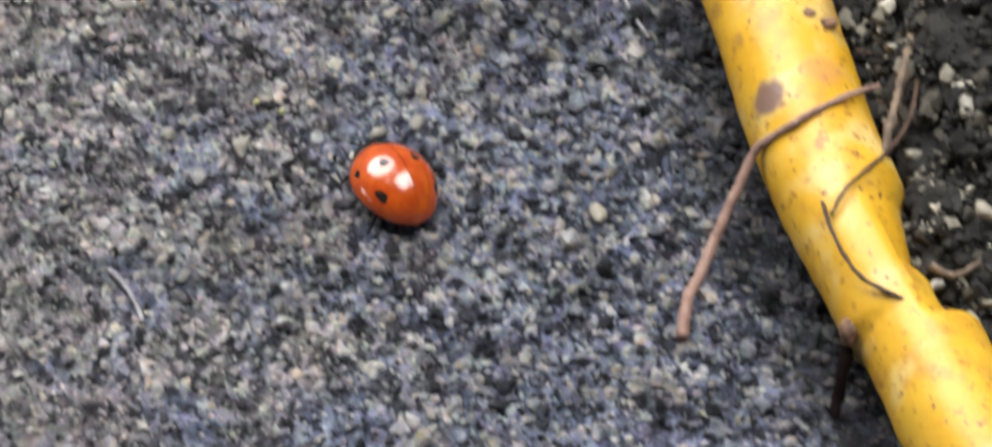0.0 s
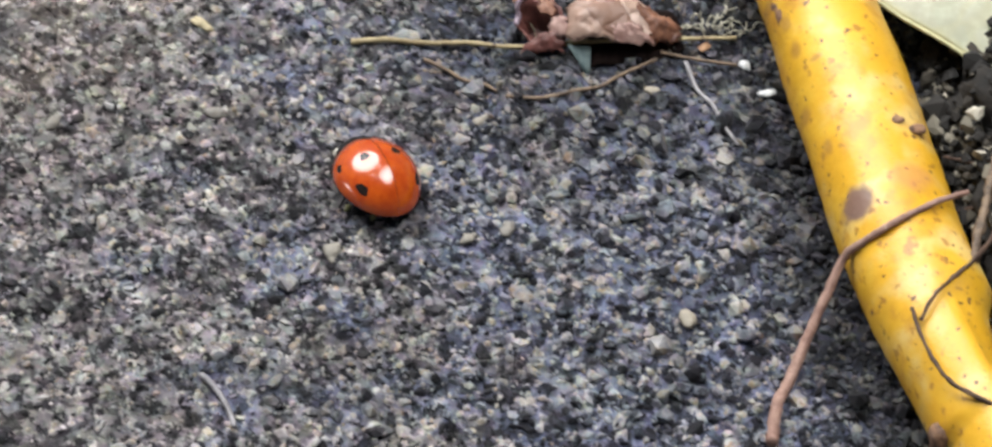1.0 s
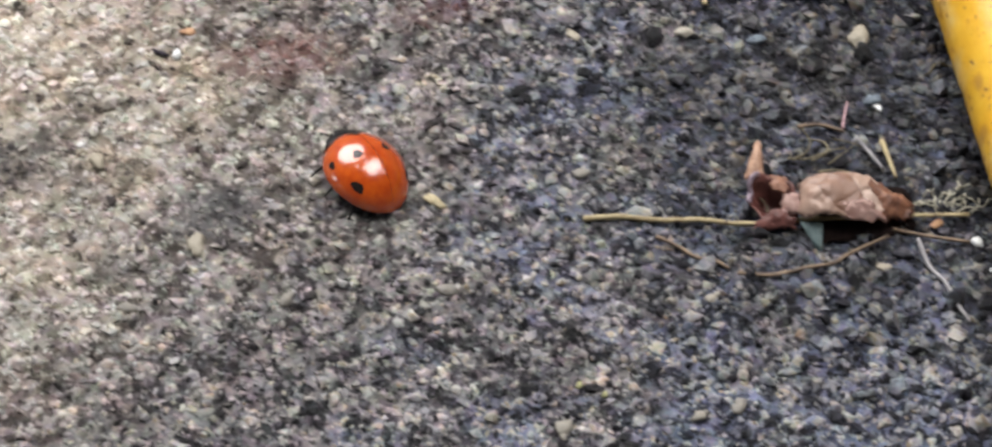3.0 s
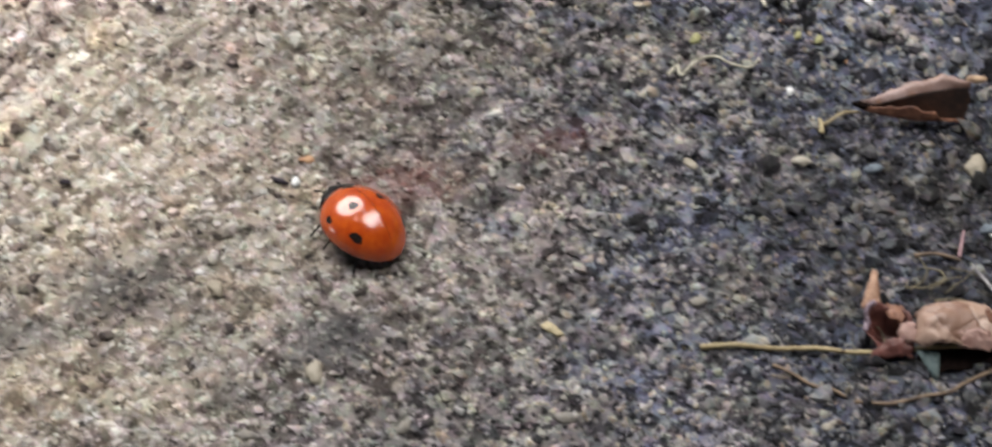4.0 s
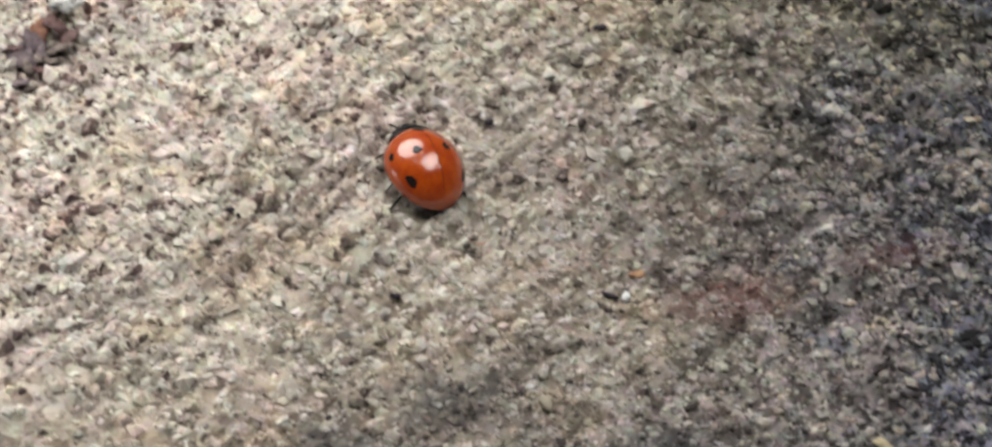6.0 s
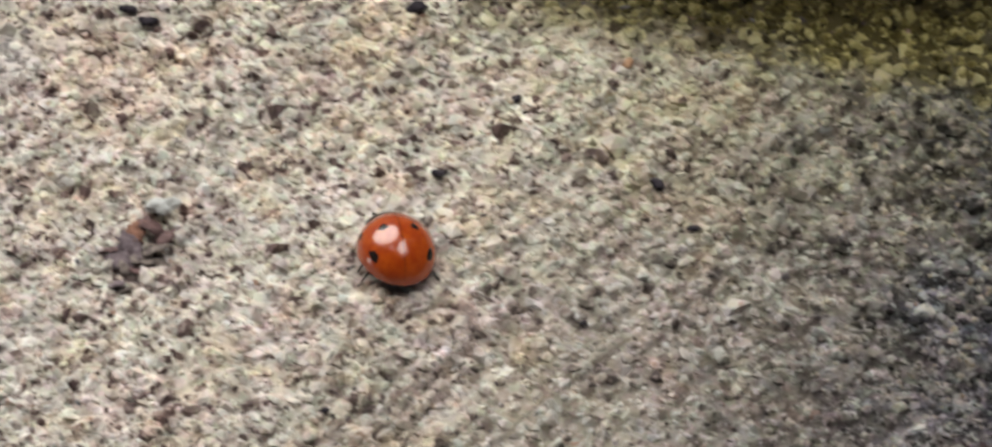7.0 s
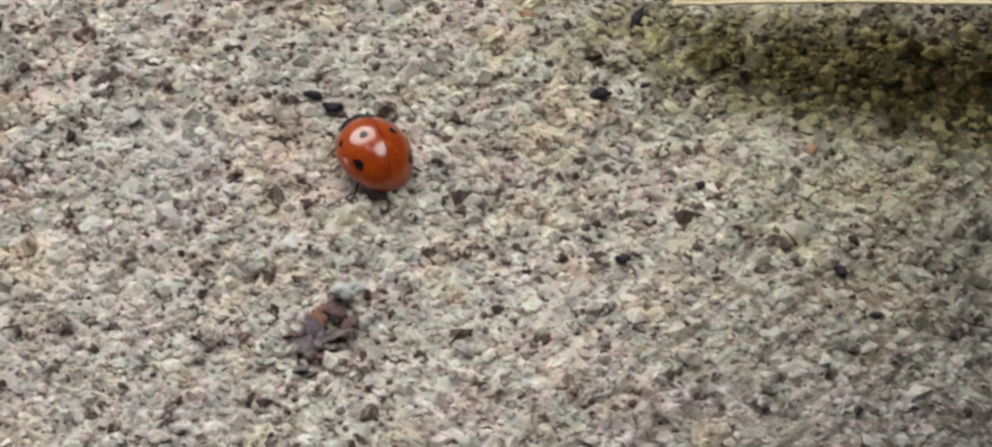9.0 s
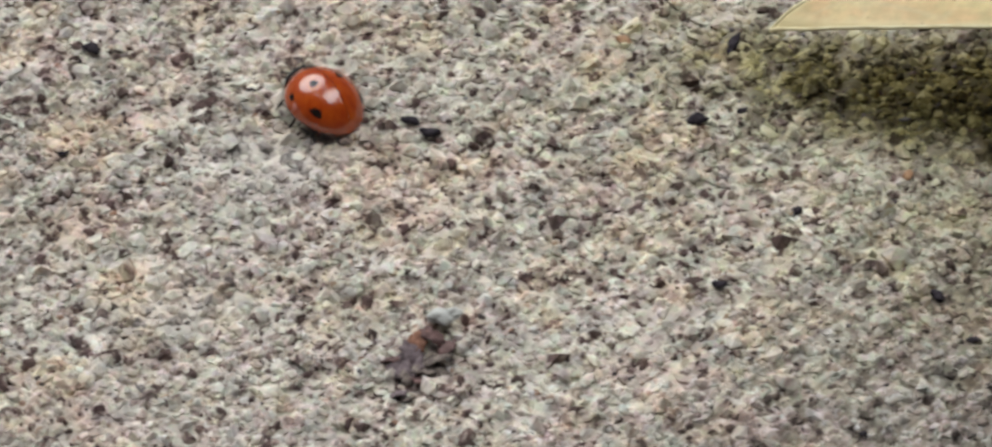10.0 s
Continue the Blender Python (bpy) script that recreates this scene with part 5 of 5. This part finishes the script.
def build_lines():
    line_thing("twig", [(48.35, -46.8, 0.5), (48.9, -43.9, 0.65), (49.9, -41.8, 0.9), (51.3, -38.9, 2.2), (52.6, -36.6, 3.6), (53.5, -35.3, 5.0), (54.6, -35.3, 6.45), (56.3, -35.0, 7.85), (59.2, -33.2, 7.8), (61.5, -31.5, 6.7)],
               0.42, M_TWIG, "thin brown twig leaning over the yellow stalk", "twig", 7, 11, 0.42, 0.3, 3)
    # black strip drawn for the shadow below the node
    line_thing("dead_root", [(58.6, -49.0, 4.2), (58.1, -50.6, 2.6), (57.7, -52.0, 1.0), (57.5, -53.0, 0.3)], 0.5, M_TIP_SHADE, "short black strip painting the shadow below the stalk's node", "root", 6, 8, 0.6, 0.4, 21)
    line_thing("rootlet", [(57.0, -41.6, 7.6), (57.35, -44.0, 7.85), (58.5, -47.3, 7.95), (60.3, -49.0, 7.95), (62.2, -49.7, 7.6), (63.6, -50.3, 7.2), (64.7, -50.1, 6.2), (65.8, -49.6, 5.0)], 0.13, M_ROOT, "black wiry rootlet on the yellow stalk", "rootlet", 7, 7, 1.3, 0.8, 4)
    line_thing("rootlet", [(57.5, -42.6, 7.5), (58.6, -40.9, 8.25), (61.3, -37.8, 7.7), (63.4, -33.6, 6.2), (64.4, -28, 5.8), (64.6, -20, 5.5)], 0.12, M_ROOT, "black wiry rootlet on the yellow stalk", "rootlet", 7, 7, 1.5, 0.8, 5)
    line_thing("straw", on_ground([(23.0, -13.2, 0.25), (25.3, -13.15, 0.3), (28, -13.5, 0.3), (30.6, -13.4, 0.35), (34, -13.75, 0.35), (40, -13.5, 0.4), (48.4, -13.1, 0.4)]), 0.2, M_STRAW, "dry pale straw lying on the dark concrete", "straw", 8, 9, 0.75, 0.45, 6)
    line_thing("stem_fragment", on_ground([(27.7, -15.0, 0.15), (28.9, -15.6, 0.2), (30.2, -16.45, 0.2), (31.4, -16.8, 0.2), (32.4, -17.4, 0.15)]), 0.15, M_FIBRE, "short brown stem fragment", "stem fragment", 6, 7, 0.8, 0.3, 7)
    line_thing("stem_fragment", on_ground([(33.0, -17.9, 0.1), (35.2, -18.0, 0.15), (37.6, -17.6, 0.2), (39.2, -17.3, 0.2), (40.4, -16.5, 0.2), (43.0, -15.0, 0.4)]), 0.15, M_FIBRE, "bent brown stem fragment", "stem fragment", 6, 7, 0.8, 0.3, 8)
    line_thing("stem_fragment", on_ground([(43.3, -14.4, 0.3), (45.6, -15.0, 0.3), (48.3, -15.4, 0.3)]), 0.14, M_FIBRE, "short brown stem fragment", "stem fragment", 6, 7, 0.8, 0.3, 9)
    line_thing("grey_stem", on_ground([(44.9, -15.2, 0.2), (45.5, -17.3, 0.2), (46.4, -18.9, 0.25), (47.0, -20.6, 0.2), (47.9, -22.1, 0.15)]), 0.17, M_GREYFIBRE, "grey weathered stem fragment", "stem fragment", 6, 7, 0.7, 0.3, 10)
    line_thing("grey_stem", on_ground([(41.4, -6.5, 0.4), (42.2, -8, 0.5), (42.9, -9.4, 0.8)]), 0.15, M_GREYFIBRE, "grey weathered stem fragment", "stem fragment", 5, 7, 0.8, 0.3, 11)
    line_thing("splinter", on_ground([(43.0, -6.6, 0.4), (43.3, -8.2, 0.5), (43.7, -10.1, 0.8)]), 0.21, M_STRAW, "pale straw splinter by the leaf", "splinter", 5, 7, 0.5, 0.2, 12)
    line_thing("fibre", on_ground([(37.5, -5.2, 0.25), (39.0, -5.0, 0.35), (40.6, -5.5, 0.25)]), 0.16, M_FIBRE, "fine brown plant fibre", "fibre", 5, 6, 0.8, 0.3, 13)
    line_thing("pink_sliver", on_ground([(40.5, -5.2, 0.3), (40.65, -4.3, 0.35), (40.9, -3.0, 0.3)]), 0.13, M_PINK, "tiny pink plant sliver", "sliver", 5, 6, 0.6, 0.3, 14)
    line_thing("leaf_stem", on_ground([(31.9, 6.9, 0.2), (32.5, 7.35, 0.3), (33.3, 7.75, 0.4), (34.5, 7.95, 0.6)]), 0.12, M_STRAW, "thin yellowish stem beside the curled leaf", "stem fragment", 5, 6, 0.8, 0.3, 15)
    line_thing("splinter", on_ground([(31.8, 6.2, 0.2), (31.8, 6.8, 0.3), (31.7, 7.4, 0.3)]), 0.2, M_STRAW, "tiny pale splinter beside the curled leaf", "splinter", 5, 6, 0.6, 0.3, 19)
    line_thing("pale_thread", on_ground([(21.5, 11.3, 0.35), (22.2, 12.3, 0.50), (22.4, 11.3, 0.40), (23.5, 12.8, 0.45), (24.8, 13.2, 0.40), (25.8, 12.6, 0.35), (27.1, 12.3, 0.35), (27.8, 13.0, 0.30)]), 0.13, M_TUFT, "curly pale thread on the concrete", "thread", 7, 6, 0.7, 0.4, 16)
    line_thing("pale_thread", on_ground([(26.6, 19.3, 0.50), (27.5, 19.6, 0.60), (28.0, 18.7, 0.50), (28.4, 17.5, 0.35)]), 0.17, M_TUFT, "arched pale thread over dark grit", "thread", 7, 6, 0.7, 0.4, 18)
    line_thing("pale_thread", on_ground([(12.6, -41.0, 0.2), (13.4, -42.0, 0.25), (14.2, -43.6, 0.25), (14.6, -45.3, 0.25)]), 0.22, M_GREYFIBRE, "curly pale thread on the concrete", "thread", 7, 6, 0.8, 0.3, 17)
    rng = random.Random(29)
    for i in range(8):
        x, y = (rng.uniform(35.5, 42.5), rng.uniform(-10.5, -5.0)) if i < 6 else (rng.uniform(32, 47), rng.uniform(-18, 6))
        a, n, turn = rng.uniform(-0.5, 0.9), rng.uniform(0.7, 1.5), rng.uniform(-1.4, 1.4)
        p = [(x, y, 0.3)]
        for q in range(3):
            x, y = x + n * math.cos(a), y + n * math.sin(a)
            p.append((x, y, 0.3 + rng.uniform(-0.05, 0.45)))
            a += turn
        line_thing("dry_fibre", on_ground(p), rng.uniform(0.06, 0.1), M_OLIVE, "curly dry plant fibre among dark grit", "fibre", 5, 6, 0.7, 0.4, i + 60, "dry fibres by the crumpled leaf")
    line_thing("orange_straw", on_ground([(17.3, 41.6, 0.3), (17.4, 39.6, 0.25), (17.6, 37.3, 0.15)]), 0.24, M_ORANGE, "short orange-brown straw on the concrete", "straw", 6, 8, 0.7, 0.3, 22)
    rows = [[(37.9 + 1.5 * v + 0.5 * u, -14.4 - 1.6 * u - 0.2 * v, 1.4 - 1.0 * u + 0.1 * v) for v in (-0.5 * (1 - u * 0.8), 0, 0.5 * (1 - u * 0.8))] for u in (0, 0.33, 0.66, 1)]
    v, f = sheet(rows, 0.15)
    tagged(obj("bark_flake", v, f, M_FLAKE), "grey-green flake under the crumpled leaf", "flake")
    tuft = tagged(empty("fibre_tuft", pose(0.047, -0.0122, ground_z(47, -12.2))), "tuft of whitish plant fibres beside the stalk", "fibre tuft")
    rng = random.Random(3)
    for i in range(18):
        a, r = rng.uniform(0, 6.28), rng.uniform(0.7, 2.4)
        bx, by = rng.uniform(-1.6, 1.6), rng.uniform(-0.8, 0.8)
        p = [(bx, by, 0.25)]
        for q in range(4):
            a += rng.uniform(-0.9, 0.9)
            bx, by = bx + 0.25 * r * math.cos(a), by + 0.2 * r * math.sin(a)
            p.append((bx, by, rng.uniform(0.25, 0.95)))
        v, f = tube(bent(p, 4), [rng.uniform(0.04, 0.08)] * 17, 6, 0.5, i)
        obj("fibre", v, f, M_TUFT, tuft)


M_OLIVE = plain_mottled("olive_fibre", (0.06, 0.05, 0.03), (0.16, 0.135, 0.08), 0.8, 0.75)
M_PINK = plain_mottled("pink_sliver", (0.26, 0.15, 0.17), (0.4, 0.26, 0.28), 0.4, 0.6)
M_TUFT = plain_mottled("whitish_fibre", (0.26, 0.25, 0.19), (0.46, 0.44, 0.36), 0.5, 0.7)

# ---- building ----
GROUND = build_ground()
LADYBIRD, LEGS = build_ladybird()
build_stalk()
build_pale_leaf()
build_gold_leaf()
build_soil()
build_crumpled_leaf()
build_curled_leaf()
build_lines()
build_debris_clump()
build_bits()
build_sand()
build_stones(GROUND)

# seconds, x and y in mm, heading, lean to its right and dip of its head in degrees, as it clambers over the rough slab
STEPS = [(0, 30.64, -35.01, 113.4, 12.6, 1.3), (0.2, 29.75, -33.85, 104.0, 14, -5), (0.5, 27.72, -30.88, 100.2, 17, -9.5), (1, 24.16, -25.72, 112.1, 9.5, 4), (1.5, 20.69, -23.37, 131.4, 9.5, 0), (2, 16.27, -20.11, 122.2, 15.5, -1.5),
         (2.2, 14.76, -17.82, 117.9, 14, -3), (3.3, 6.30, -8.35, 120.0, 15, -8), (3.5, 4.82, -7.63, 110.2, 16.5, -10), (4, 0.67, -3.16, 124.9, 12.5, -2.5), (4.5, -3.41, -0.13, 132.6, 12, -4.5), (5, -8.65, 4.61, 113.3, 15, -10.5),
         (5.2, -10.7, 6.0, 107.5, 15, -9), (6.3, -20.75, 15.75, 113.0, 17, -10), (6.5, -22.97, 18.17, 112.0, 17.5, -10.5), (7, -26.29, 23.63, 101.5, 9, 3.5), (7.5, -29.55, 27.34, 110.7, 13.5, -3.4), (8, -33.24, 32.25, 116.7, 8, -8),
         (8.5, -37.62, 35.92, 118.2, 14.5, -8.5), (9, -41.63, 41.72, 112.2, 12, -5.5), (9.5, -47.25, 45.0, 137.0, 14, -8), (10, -52.74, 49.67, 127.1, 12, -5)]


def motions():
    walk(LADYBIRD, [(t, pose(x * MM, y * MM, 0.3 * MM, lean, dip, a)) for t, x, y, a, lean, dip in STEPS])
    for leg, x, s, phase in LEGS:
        rows = []
        for i in range(101):
            t = i / 10
            a = 2 * math.pi * (2.2 * t + 0.5 * phase)
            rows.append((t, pose(x * MM, s * 1.25 * MM, 0.65 * MM, s * 8 * max(0.0, math.cos(a)), 0, s * 17 * math.sin(a))))
        walk(leg, rows)


motions()
